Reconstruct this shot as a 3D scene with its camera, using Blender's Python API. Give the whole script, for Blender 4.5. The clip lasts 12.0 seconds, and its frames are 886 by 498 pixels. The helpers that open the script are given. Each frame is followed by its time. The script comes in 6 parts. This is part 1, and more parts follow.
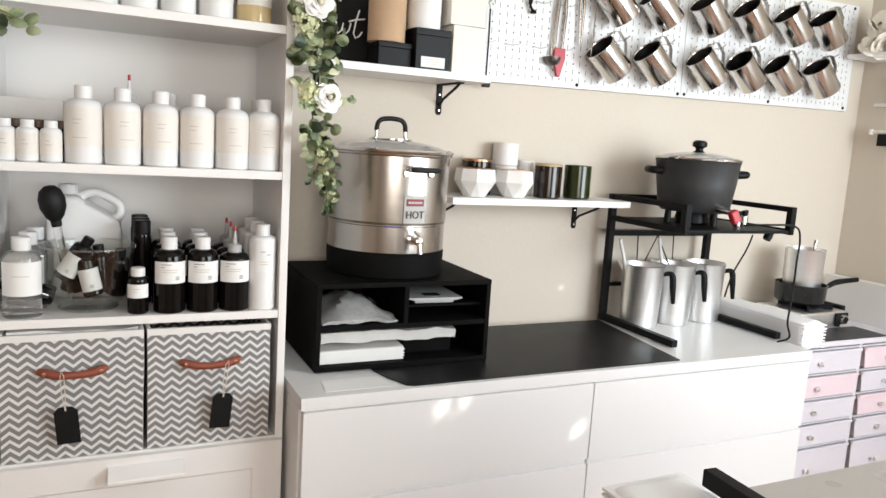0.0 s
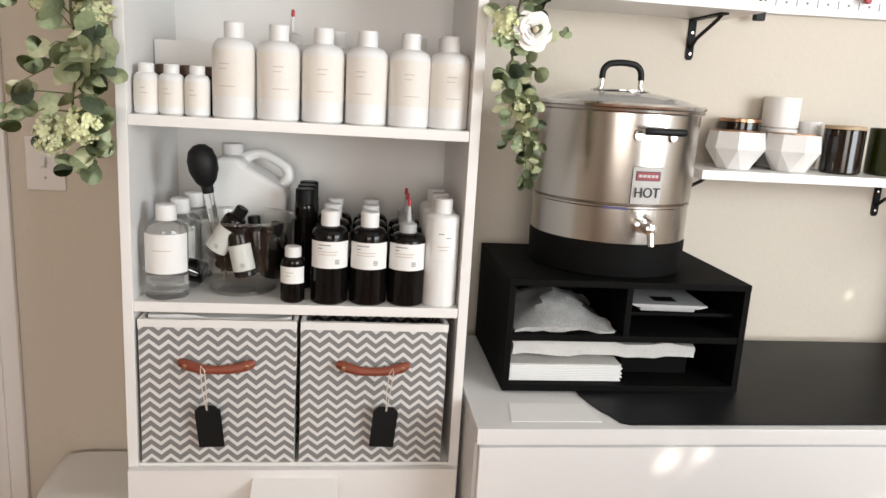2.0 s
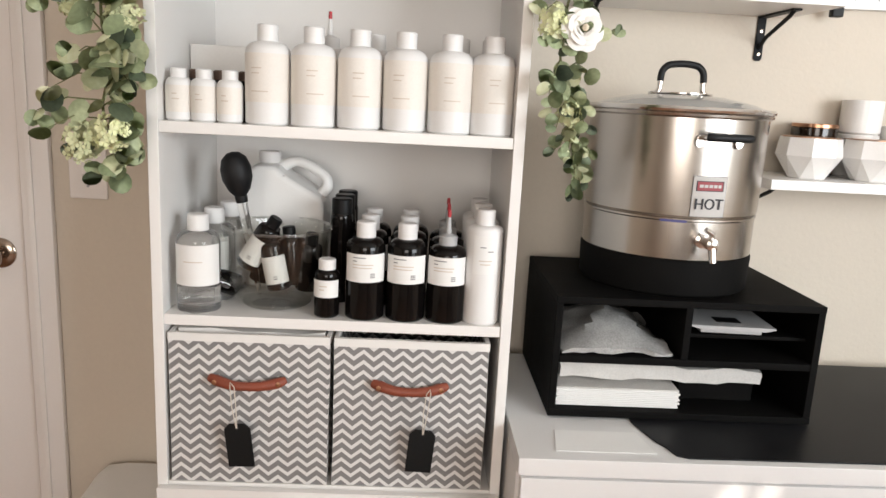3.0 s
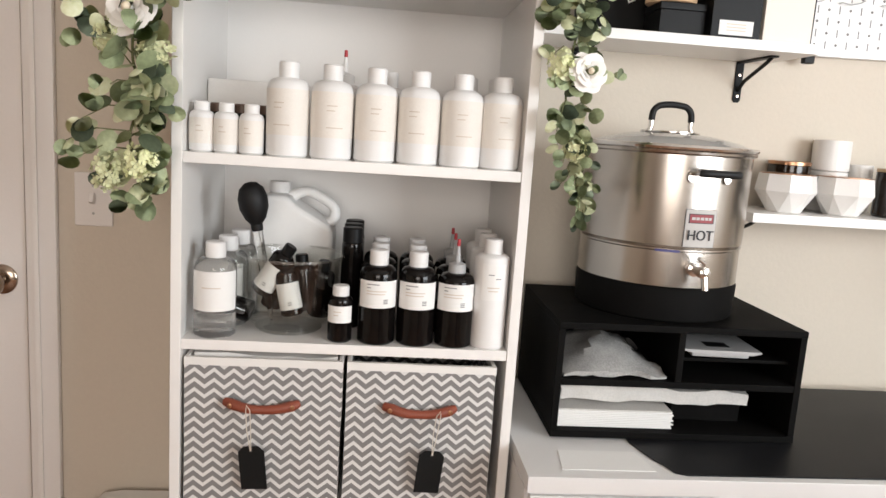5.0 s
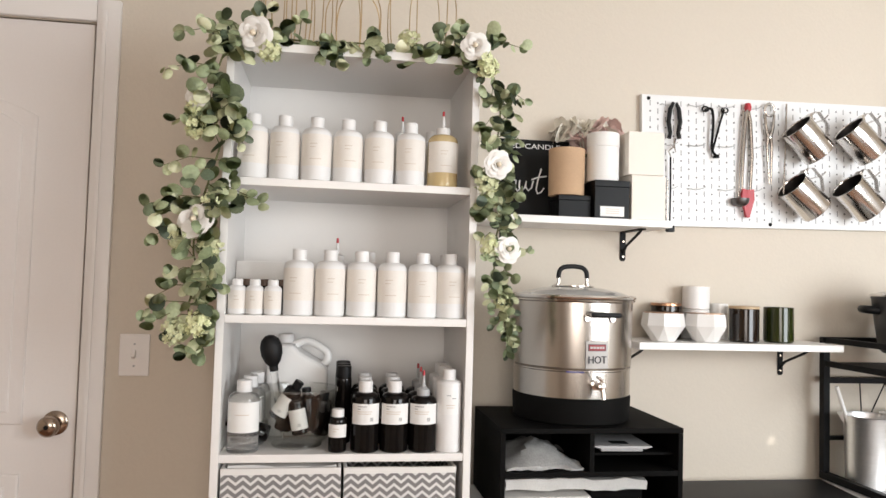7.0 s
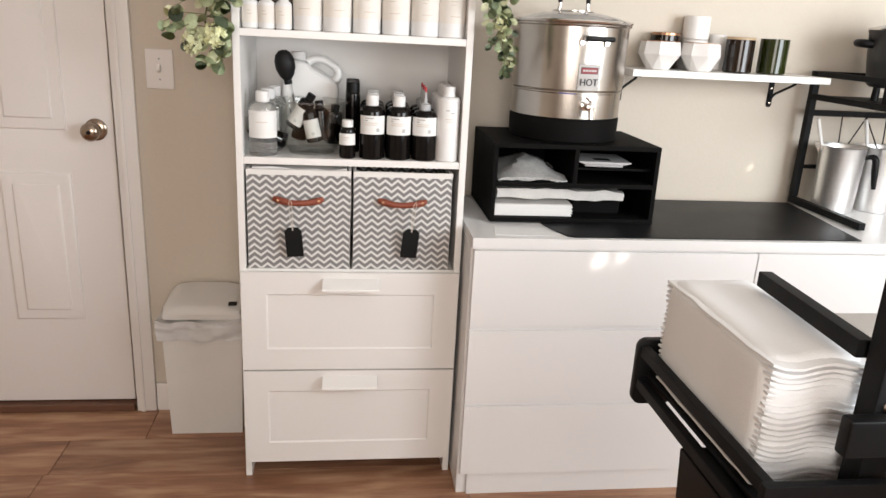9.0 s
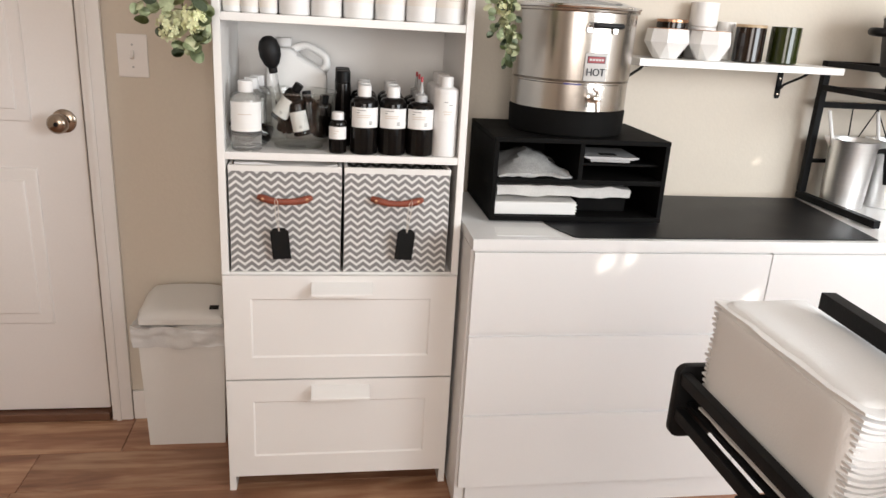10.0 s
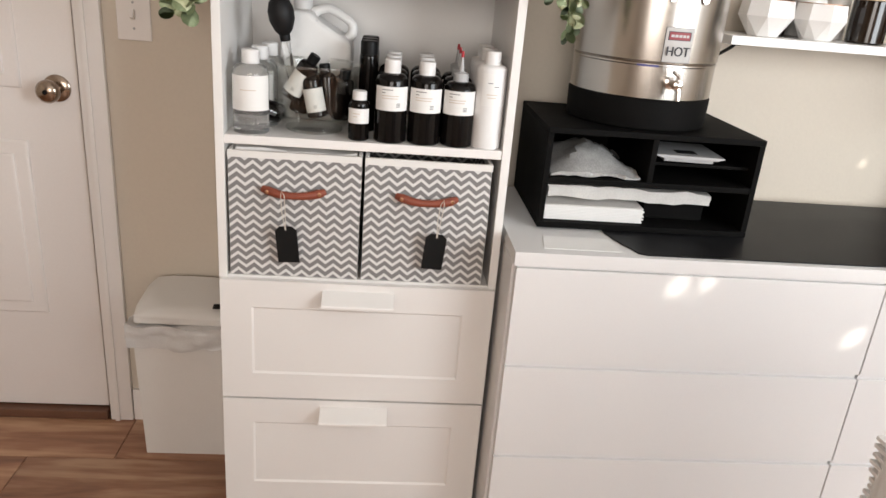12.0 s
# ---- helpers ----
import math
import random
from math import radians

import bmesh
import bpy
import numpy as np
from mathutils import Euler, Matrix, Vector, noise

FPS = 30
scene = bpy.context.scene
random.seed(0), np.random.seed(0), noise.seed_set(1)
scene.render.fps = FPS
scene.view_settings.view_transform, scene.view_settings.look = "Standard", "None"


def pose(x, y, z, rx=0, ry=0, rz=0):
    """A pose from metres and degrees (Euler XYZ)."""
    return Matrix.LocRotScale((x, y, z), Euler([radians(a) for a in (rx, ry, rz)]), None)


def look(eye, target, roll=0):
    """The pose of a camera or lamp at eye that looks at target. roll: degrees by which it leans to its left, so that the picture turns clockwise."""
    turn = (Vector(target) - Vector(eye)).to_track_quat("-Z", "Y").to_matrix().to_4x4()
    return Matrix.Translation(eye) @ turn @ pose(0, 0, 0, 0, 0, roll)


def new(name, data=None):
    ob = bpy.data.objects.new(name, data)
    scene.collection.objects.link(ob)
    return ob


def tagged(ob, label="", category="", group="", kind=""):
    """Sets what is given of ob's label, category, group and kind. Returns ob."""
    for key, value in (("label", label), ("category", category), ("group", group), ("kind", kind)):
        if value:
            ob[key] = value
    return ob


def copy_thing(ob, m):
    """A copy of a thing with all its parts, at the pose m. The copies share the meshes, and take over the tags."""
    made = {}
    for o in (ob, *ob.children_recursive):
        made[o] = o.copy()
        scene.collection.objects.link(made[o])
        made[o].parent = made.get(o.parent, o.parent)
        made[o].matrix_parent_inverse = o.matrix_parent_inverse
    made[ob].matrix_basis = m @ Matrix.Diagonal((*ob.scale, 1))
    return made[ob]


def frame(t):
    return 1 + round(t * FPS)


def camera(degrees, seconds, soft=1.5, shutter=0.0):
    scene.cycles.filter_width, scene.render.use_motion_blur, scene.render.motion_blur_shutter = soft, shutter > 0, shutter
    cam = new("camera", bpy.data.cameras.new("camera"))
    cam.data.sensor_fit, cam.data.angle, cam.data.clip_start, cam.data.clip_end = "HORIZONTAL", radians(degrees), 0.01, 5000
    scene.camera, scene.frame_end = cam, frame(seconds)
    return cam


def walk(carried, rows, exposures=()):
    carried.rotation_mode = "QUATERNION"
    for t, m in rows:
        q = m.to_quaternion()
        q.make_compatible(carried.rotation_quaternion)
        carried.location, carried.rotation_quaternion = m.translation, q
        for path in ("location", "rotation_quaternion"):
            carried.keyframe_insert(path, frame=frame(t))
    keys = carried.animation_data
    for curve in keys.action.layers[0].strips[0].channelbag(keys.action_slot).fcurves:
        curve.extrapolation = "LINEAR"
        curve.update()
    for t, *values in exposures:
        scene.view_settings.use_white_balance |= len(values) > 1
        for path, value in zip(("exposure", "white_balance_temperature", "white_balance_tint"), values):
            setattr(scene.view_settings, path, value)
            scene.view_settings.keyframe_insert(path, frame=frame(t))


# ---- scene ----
cam = camera(62.5, 12.0)
PATH = [
    (0, (0.208, -1.642, 1.358), (1.061, 0.144, 1.066), 3.6),
    (0.5, (0.252, -1.627, 1.336), (1.09, 0.154, 0.98), 4.3),
    (1, (0.291, -1.496, 1.334), (1.087, 0.292, 0.921), 4.6),
    (1.5, (0.333, -1.35, 1.332), (0.947, 0.503, 0.894), 3.7),
    (2, (0.389, -1.255, 1.331), (0.634, 0.685, 0.911), 3.4),
    (2.5, (0.436, -1.201, 1.319), (0.474, 0.757, 0.911), 4.1),
    (3, (0.429, -1.179, 1.325), (0.509, 0.778, 0.919), 3.0),
    (3.5, (0.385, -1.153, 1.325), (0.522, 0.804, 0.94), 2.3),
    (3.7, (0.374, -1.145, 1.322), (0.546, 0.816, 0.969), 2.8),
    (5.3, (0.338, -1.31, 1.328), (0.513, 0.659, 1.023), 4.1),
    (5.5, (0.343, -1.374, 1.323), (0.499, 0.602, 1.052), 4.3),
    (6, (0.355, -1.491, 1.365), (0.486, 0.503, 1.435), 2.7),
    (6.5, (0.301, -1.615, 1.372), (0.516, 0.363, 1.579), 1.3),
    (7, (0.254, -1.73, 1.354), (0.557, 0.245, 1.446), 1.6),
    (7.5, (0.254, -1.79, 1.347), (0.561, 0.184, 1.255), 2.5),
    (7.7, (0.265, -1.811, 1.346), (0.563, 0.157, 1.151), 2.9),
    (9.3, (0.288, -1.916, 1.295), (0.545, -0.027, 0.69), 3.0),
    (9.5, (0.278, -1.883, 1.298), (0.553, 0.003, 0.692), 3.1),
    (10, (0.261, -1.776, 1.294), (0.574, 0.101, 0.677), 3.4),
    (10.5, (0.256, -1.701, 1.28), (0.573, 0.157, 0.611), 3.2),
    (11, (0.284, -1.595, 1.297), (0.498, 0.292, 0.67), 3.9),
    (11.5, (0.331, -1.517, 1.288), (0.468, 0.375, 0.655), 5.0),
    (12, (0.338, -1.468, 1.284), (0.513, 0.395, 0.578), 4.8),
]
walk(cam, [(t, look(eye, target, roll)) for t, eye, target, roll in PATH], [(0, -0.14, 6250, 9), (1.5, -0.16, 6330, 10), (2.5, -0.15, 6480, 11), (5.3, -0.16, 6500, 12), (6.5, -0.22, 6480, 12), (9.5, -0.05, 6450, 12), (12, -0.11, 6470, 12)])

# ---- light ----
world = bpy.data.worlds.new("world")
scene.world = world
world.use_nodes = True
wn = world.node_tree.nodes
sky = wn.new("ShaderNodeTexSky")
sky.sky_type, sky.sun_disc = "NISHITA", False
SUN_WAY = Vector((-1.6, 1.9, -0.85)).normalized()
sky.sun_elevation = math.asin(-SUN_WAY.z)
sky.sun_rotation = math.atan2(-SUN_WAY.x, -SUN_WAY.y)
world.node_tree.links.new(sky.outputs[0], wn["Background"].inputs[0])
wn["Background"].inputs[1].default_value = 0.1


def lamp(name, kind, m, power, colour, **sizes):
    data = bpy.data.lights.new(name, kind)
    data.energy, data.color = power, colour
    if kind == "AREA":
        data.shape, data.size, data.size_y = "RECTANGLE", sizes["w"], sizes["h"]
    if kind == "SUN":
        data.angle = radians(0.45)
    ob = new(name, data)
    ob.matrix_world = m
    return ob


lamp("sun", "SUN", look((0, 0, 4), Vector((0, 0, 4)) + SUN_WAY), 5.0, (1, 0.93, 0.82))
lamp("window_light", "AREA", look((2.97, -1.9, 1.5), (1.45, 0.25, 1.15)), 138, (0.9, 0.968, 1.0), w=2.5, h=1.2)
# Fill lamp added at the unseen south wall to brighten the fronts.
lamp("rear_window_light", "AREA", look((0.2, -3.9, 1.55), (0.5, 0, 0.95)), 50, (1, 0.94, 0.868), w=1.5, h=1.25)


# ---- materials ----
def nodes_of(name):
    m = bpy.data.materials.new(name)
    m.use_nodes = True
    return m, m.node_tree.nodes, m.node_tree.links, m.node_tree.nodes["Principled BSDF"]


def surface(name, colour, rough=0.5, metal=0.0, vary=0.06, scale=6.0, grain=300.0, bump=0.05, coat=0.0, random_tint=0.0, rough_vary=0.08, spec=0.5, stretch=(1, 1, 1), brushed=0.0):
    """A paint, plastic, card or metal with blotches at one scale, grain at another and a fine relief."""
    m, n, l, b = nodes_of(name)
    tc = n.new("ShaderNodeTexCoord")
    mp = n.new("ShaderNodeMapping")
    mp.inputs["Scale"].default_value = stretch
    l.new(tc.outputs["Object"], mp.inputs[0])
    big, fine = n.new("ShaderNodeTexNoise"), n.new("ShaderNodeTexNoise")
    for t, s in ((big, scale), (fine, grain)):
        t.inputs["Scale"].default_value = s
        t.inputs["Detail"].default_value = 3
        l.new(mp.outputs[0], t.inputs["Vector"])
    add = n.new("ShaderNodeMath")
    add.operation = "ADD"
    l.new(big.outputs[0], add.inputs[0])
    l.new(fine.outputs[0], add.inputs[1])
    rng = n.new("ShaderNodeMapRange")
    rng.inputs[1].default_value, rng.inputs[2].default_value = 0.6, 1.4
    rng.inputs[3].default_value, rng.inputs[4].default_value = 1 - vary, 1 + vary
    l.new(add.outputs[0], rng.inputs[0])
    value = rng.outputs[0]
    if random_tint:
        info = n.new("ShaderNodeObjectInfo")
        r2 = n.new("ShaderNodeMapRange")
        r2.inputs[3].default_value, r2.inputs[4].default_value = 1 - random_tint, 1 + random_tint
        l.new(info.outputs["Random"], r2.inputs[0])
        mu = n.new("ShaderNodeMath")
        mu.operation = "MULTIPLY"
        l.new(value, mu.inputs[0])
        l.new(r2.outputs[0], mu.inputs[1])
        value = mu.outputs[0]
    sc = n.new("ShaderNodeVectorMath")
    sc.operation = "SCALE"
    sc.inputs[0].default_value = colour
    l.new(value, sc.inputs["Scale"])
    l.new(sc.outputs[0], b.inputs["Base Color"])
    rr = n.new("ShaderNodeMapRange")
    rr.inputs[3].default_value, rr.inputs[4].default_value = max(0.02, rough - rough_vary), min(1, rough + rough_vary)
    l.new(big.outputs[0], rr.inputs[0])
    l.new(rr.outputs[0], b.inputs["Roughness"])
    b.inputs["Metallic"].default_value = metal
    b.inputs["Specular IOR Level"].default_value = spec
    b.inputs["Anisotropic"].default_value = brushed
    b.inputs["Coat Weight"].default_value = coat
    b.inputs["Coat Roughness"].default_value = 0.08
    if bump:
        bp = n.new("ShaderNodeBump")
        bp.inputs["Strength"].default_value = bump
        bp.inputs["Distance"].default_value = 0.002
        l.new(fine.outputs[0], bp.inputs["Height"])
        l.new(bp.outputs[0], b.inputs["Normal"])
    return m


def glass(name, colour, rough=0.02, weight=1.0, ior=1.45):
    m, n, l, b = nodes_of(name)
    b.inputs["Base Color"].default_value = (*colour, 1)
    b.inputs["Transmission Weight"].default_value = weight
    b.inputs["Roughness"].default_value = rough
    b.inputs["IOR"].default_value = ior
    return m


def chevron(name, period, wave, rise, white, grey):
    """A woven cloth printed with white zigzags."""
    m, n, l, b = nodes_of(name)
    tc = n.new("ShaderNodeTexCoord")
    sep = n.new("ShaderNodeSeparateXYZ")
    l.new(tc.outputs["Object"], sep.inputs[0])

    def math_node(op, a, c=None):
        k = n.new("ShaderNodeMath")
        k.operation = op
        for i, v in enumerate((a, c)):
            if v is None:
                continue
            if isinstance(v, (int, float)):
                k.inputs[i].default_value = v
            else:
                l.new(v, k.inputs[i])
        return k.outputs[0]

    wob = n.new("ShaderNodeTexNoise")
    wob.inputs["Scale"].default_value = 9
    l.new(tc.outputs["Object"], wob.inputs["Vector"])
    along = math_node("ADD", sep.outputs[0], sep.outputs[1])
    tri = math_node("PINGPONG", math_node("DIVIDE", along, wave / 2), 1.0)
    high = math_node("ADD", math_node("SUBTRACT", sep.outputs[2], math_node("MULTIPLY", tri, rise)), math_node("MULTIPLY", wob.outputs[0], 0.006))
    part_of = math_node("FRACT", math_node("ADD", math_node("DIVIDE", high, period), 40.0))
    ramp = n.new("ShaderNodeValToRGB")
    ramp.color_ramp.interpolation = "LINEAR"
    e = ramp.color_ramp.elements
    e[0].position, e[0].color = 0.0, (*white, 1)
    e[1].position, e[1].color = 0.36, (*white, 1)
    for p, c in ((0.40, grey), (0.94, grey), (0.985, white)):
        k = e.new(p)
        k.color = (*c, 1)
    l.new(part_of, ramp.inputs[0])
    weave = n.new("ShaderNodeTexNoise")
    weave.inputs["Scale"].default_value = 700
    l.new(tc.outputs["Object"], weave.inputs["Vector"])
    mix = n.new("ShaderNodeMix")
    mix.data_type, mix.blend_type = "RGBA", "MULTIPLY"
    mix.inputs[0].default_value = 0.25
    l.new(ramp.outputs[0], mix.inputs[6])
    l.new(weave.outputs[0], mix.inputs[7])
    l.new(mix.outputs[2], b.inputs["Base Color"])
    b.inputs["Roughness"].default_value = 0.9
    bp = n.new("ShaderNodeBump")
    bp.inputs["Strength"].default_value, bp.inputs["Distance"].default_value = 0.25, 0.001
    l.new(weave.outputs[0], bp.inputs["Height"])
    l.new(bp.outputs[0], b.inputs["Normal"])
    return m


def wood_floor(name):
    m, n, l, b = nodes_of(name)
    tc, info = n.new("ShaderNodeTexCoord"), n.new("ShaderNodeObjectInfo")
    off = n.new("ShaderNodeVectorMath")
    off.operation = "MULTIPLY_ADD"
    off.inputs[1].default_value = (1, 1, 1)
    mul = n.new("ShaderNodeMath")
    mul.operation = "MULTIPLY"
    mul.inputs[1].default_value = 37.0
    l.new(info.outputs["Random"], mul.inputs[0])
    l.new(tc.outputs["Object"], off.inputs[0])
    l.new(mul.outputs[0], off.inputs[2])
    mp = n.new("ShaderNodeMapping")
    mp.inputs["Scale"].default_value = (1.4, 9, 9)
    l.new(off.outputs[0], mp.inputs[0])
    a, g = n.new("ShaderNodeTexNoise"), n.new("ShaderNodeTexNoise")
    a.inputs["Scale"].default_value, a.inputs["Detail"].default_value, a.inputs["Distortion"].default_value = 1.6, 6, 1.2
    g.inputs["Scale"].default_value, g.inputs["Detail"].default_value = 7.0, 5
    l.new(mp.outputs[0], a.inputs["Vector"])
    l.new(mp.outputs[0], g.inputs["Vector"])
    add = n.new("ShaderNodeMath")
    add.operation = "MULTIPLY_ADD"
    add.inputs[1].default_value = 0.3
    l.new(g.outputs[0], add.inputs[0])
    l.new(a.outputs[0], add.inputs[2])
    ramp = n.new("ShaderNodeValToRGB")
    e = ramp.color_ramp.elements
    e[0].position, e[0].color = 0.34, (0.15, 0.066, 0.037, 1)
    e[1].position, e[1].color = 0.86, (0.46, 0.28, 0.17, 1)
    k = e.new(0.64)
    k.color = (0.3, 0.146, 0.081, 1)
    l.new(add.outputs[0], ramp.inputs[0])
    tint = n.new("ShaderNodeMapRange")
    tint.inputs[3].default_value, tint.inputs[4].default_value = 0.88, 1.14
    l.new(info.outputs["Random"], tint.inputs[0])
    sc = n.new("ShaderNodeVectorMath")
    sc.operation = "SCALE"
    l.new(ramp.outputs[0], sc.inputs[0])
    l.new(tint.outputs[0], sc.inputs["Scale"])
    l.new(sc.outputs[0], b.inputs["Base Color"])
    b.inputs["Roughness"].default_value = 0.42
    bp = n.new("ShaderNodeBump")
    bp.inputs["Strength"].default_value, bp.inputs["Distance"].default_value = 0.15, 0.001
    l.new(g.outputs[0], bp.inputs["Height"])
    l.new(bp.outputs[0], b.inputs["Normal"])
    return m


WALL = surface("wall_paint", (0.622, 0.554, 0.466), 0.72, vary=0.025, scale=1.2, grain=120, bump=0.25)
CEIL = surface("ceiling_paint", (0.8, 0.78, 0.75), 0.9, vary=0.02, grain=90, bump=0.3)
TRIM = surface("trim_paint", (0.8, 0.765, 0.74), 0.4, vary=0.02, scale=3, bump=0.02)
DOOR = surface("door_paint", (0.78, 0.735, 0.705), 0.42, vary=0.02, scale=2, grain=160, bump=0.04)
LAMINATE = surface("white_laminate", (0.81, 0.788, 0.762), 0.32, vary=0.012, scale=3, bump=0.01)
LACQUER = surface("white_lacquer", (0.745, 0.732, 0.72), 0.34, vary=0.012, scale=2, bump=0.008)
BLACK_WOOD = surface("black_laminate", (0.006, 0.0057, 0.0055), 0.6, vary=0.25, scale=9, bump=0.05, spec=0.04)
BLACK_PLASTIC = surface("black_plastic", (0.006, 0.006, 0.0063), 0.42, vary=0.2, scale=14, bump=0.04, spec=0.18)
BLACK_RUBBER = surface("black_rubber", (0.006, 0.006, 0.0065), 0.55, vary=0.2, scale=14, bump=0.08, spec=0.3)
BLACK_STEEL = surface("black_powder_coated_steel", (0.008, 0.008, 0.0085), 0.5, vary=0.2, scale=20, bump=0.1, spec=0.12)
MAT = surface("black_mat", (0.010, 0.010, 0.011), 0.42, vary=0.3, scale=5, grain=500, bump=0.15, spec=0.18)
STEEL = surface("brushed_steel", (0.47, 0.43, 0.39), 0.22, metal=1.0, brushed=0.4, vary=0.03, scale=8, grain=120, bump=0.0, rough_vary=0.025, stretch=(1, 1, 10))
STEEL_RING = surface("polished_steel", (0.66, 0.63, 0.6), 0.17, metal=1.0, vary=0.05, scale=10, bump=0.0)
# Rougher and much darker than the polished steel; cup insides and ladle bowl.
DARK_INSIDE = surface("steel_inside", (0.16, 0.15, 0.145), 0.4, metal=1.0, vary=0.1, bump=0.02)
ALUMINIUM = surface("spun_aluminium", (0.88, 0.875, 0.87), 0.38, metal=1.0, vary=0.05, scale=20, grain=200, bump=0.008, stretch=(0.3, 0.3, 8))
BLACK_ENAMEL = surface("black_enamel", (0.008, 0.009, 0.01), 0.25, vary=0.2, scale=20, bump=0.02)
GREY_ENAMEL = surface("dark_grey_enamel", (0.032, 0.033, 0.035), 0.42, vary=0.15, scale=25, grain=600, bump=0.05)
BOTTLE_WHITE = surface("white_bottle_plastic", (0.755, 0.742, 0.73), 0.42, vary=0.015, scale=12, bump=0.01)
CAP_WHITE = surface("white_cap_plastic", (0.75, 0.738, 0.725), 0.45, vary=0.015, scale=30, bump=0.01)
LABEL_CREAM = surface("cream_paper_label", (0.768, 0.724, 0.668), 0.6, vary=0.04, scale=20, bump=0.03, random_tint=0.03)
LABEL_WHITE = surface("white_paper_label", (0.8, 0.79, 0.77), 0.6, vary=0.02, scale=20, bump=0.02)
PRINT_TAN = surface("tan_print", (0.6, 0.52, 0.43), 0.7, vary=0.05)
PRINT_GREY = surface("grey_print", (0.2, 0.2, 0.2), 0.7, vary=0.05)
PRINT_BLACK = surface("black_print", (0.02, 0.02, 0.025), 0.6, vary=0.05)
AMBER_DARK = surface("dark_brown_bottle_plastic", (0.0045, 0.0036, 0.0034), 0.12, vary=0.2, scale=10, bump=0.0, spec=0.28)
BROWN_CAP = surface("brown_cap_plastic", (0.1, 0.055, 0.035), 0.5, vary=0.1, scale=20, bump=0.02)
RED_PLASTIC = surface("red_plastic", (0.42, 0.025, 0.035), 0.38, vary=0.08, scale=30, bump=0.02)
GREY_PLASTIC = surface("grey_plastic", (0.4, 0.4, 0.4), 0.45, vary=0.05)
LEATHER = surface("tan_leather", (0.22, 0.05, 0.024), 0.48, vary=0.2, scale=30, grain=500, bump=0.2)
TWINE = surface("jute_twine", (0.62, 0.56, 0.48), 0.9, vary=0.2, scale=200, bump=0.3)
CHALK = surface("chalkboard", (0.008, 0.008, 0.008), 0.7, vary=0.25, scale=15, bump=0.05, spec=0.2)
BASKET_LINING = surface("basket_lining", (0.76, 0.74, 0.71), 0.9, vary=0.04, scale=20, grain=700, bump=0.15)
CHEVRON = chevron("chevron_cloth", 0.0182, 0.0335, 0.0135, (0.78, 0.76, 0.74), (0.24, 0.23, 0.225))
PAPER = surface("white_paper", (0.82, 0.81, 0.79), 0.75, vary=0.02, scale=10, bump=0.05)
NAPKIN = surface("white_napkin_paper", (0.83, 0.825, 0.82), 0.85, vary=0.02, scale=8, grain=400, bump=0.2)
OLD_PAPER = surface("grey_white_paper", (0.62, 0.6, 0.57), 0.7, vary=0.12, scale=18, bump=0.1)
KRAFT = surface("kraft_card", (0.50, 0.33, 0.2), 0.75, vary=0.1, scale=14, grain=400, bump=0.1)
CREAM_CARD = surface("cream_card", (0.80, 0.74, 0.66), 0.65, vary=0.02, scale=8, bump=0.03)
WHITE_CARD = surface("white_card", (0.8, 0.78, 0.75), 0.6, vary=0.03, scale=8, bump=0.03)
CERAMIC = surface("white_ceramic", (0.8, 0.78, 0.755), 0.3, vary=0.03, scale=16, bump=0.02)
COPPER = surface("copper_rim", (0.45, 0.25, 0.15), 0.3, metal=1.0, vary=0.1, bump=0.0)
GOLD = surface("gold_wire", (0.46, 0.34, 0.19), 0.36, metal=1.0, vary=0.1, scale=40, bump=0.0)
PEG = surface("white_pegboard_steel", (0.76, 0.755, 0.75), 0.35, vary=0.015, scale=3, bump=0.01)
HOLE = surface("dark_hole", (0.045, 0.043, 0.04), 0.9, vary=0.1)
SHADOW_GREY = surface("slot_shade_grey", (0.2, 0.195, 0.19), 0.7, vary=0.1)
NICKEL = surface("satin_nickel", (0.38, 0.31, 0.25), 0.2, metal=1.0, vary=0.06, bump=0.0)
THRESHOLD = surface("threshold_wood", (0.13, 0.06, 0.035), 0.45, vary=0.2, scale=12, grain=200, bump=0.1, stretch=(1, 8, 8))
BIN_PLASTIC = surface("white_bin_plastic", (0.68, 0.655, 0.622), 0.5, vary=0.03, scale=10, grain=300, bump=0.1)
BAG = surface("white_bag_film", (0.58, 0.565, 0.55), 0.35, vary=0.08, scale=25, bump=0.1)
BAG_CLEAR = surface("clear_bag_film", (0.5, 0.495, 0.48), 0.16, vary=0.3, scale=24, bump=0.1)
BAG_CLEAR.node_tree.nodes["Principled BSDF"].inputs["Alpha"].default_value = 0.72
JUG = surface("milky_jug_plastic", (0.8, 0.79, 0.77), 0.35, vary=0.02, scale=12, bump=0.02)
BAMBOO = surface("pale_wood_lid", (0.5, 0.36, 0.22), 0.5, vary=0.12, scale=8, stretch=(1, 20, 20))
GREEN_GLASS = surface("dark_green_glass", (0.02, 0.026, 0.005), 0.1, vary=0.2, scale=8, bump=0.0)
BROWN_GLASS = surface("dark_amber_glass", (0.012, 0.006, 0.003), 0.12, vary=0.2, scale=8, bump=0.0)
PINK = surface("pink_translucent_plastic", (0.74, 0.6, 0.635), 0.35, vary=0.05, scale=9, bump=0.02)
LILAC = surface("frosted_plastic", (0.66, 0.62, 0.66), 0.35, vary=0.05, scale=9, bump=0.02)
TABLE = surface("grey_beige_tabletop", (0.42, 0.39, 0.36), 0.3, vary=0.05, scale=4, bump=0.02)
ROSE = surface("white_petal", (0.84, 0.815, 0.77), 0.7, vary=0.04, scale=30, bump=0.05)
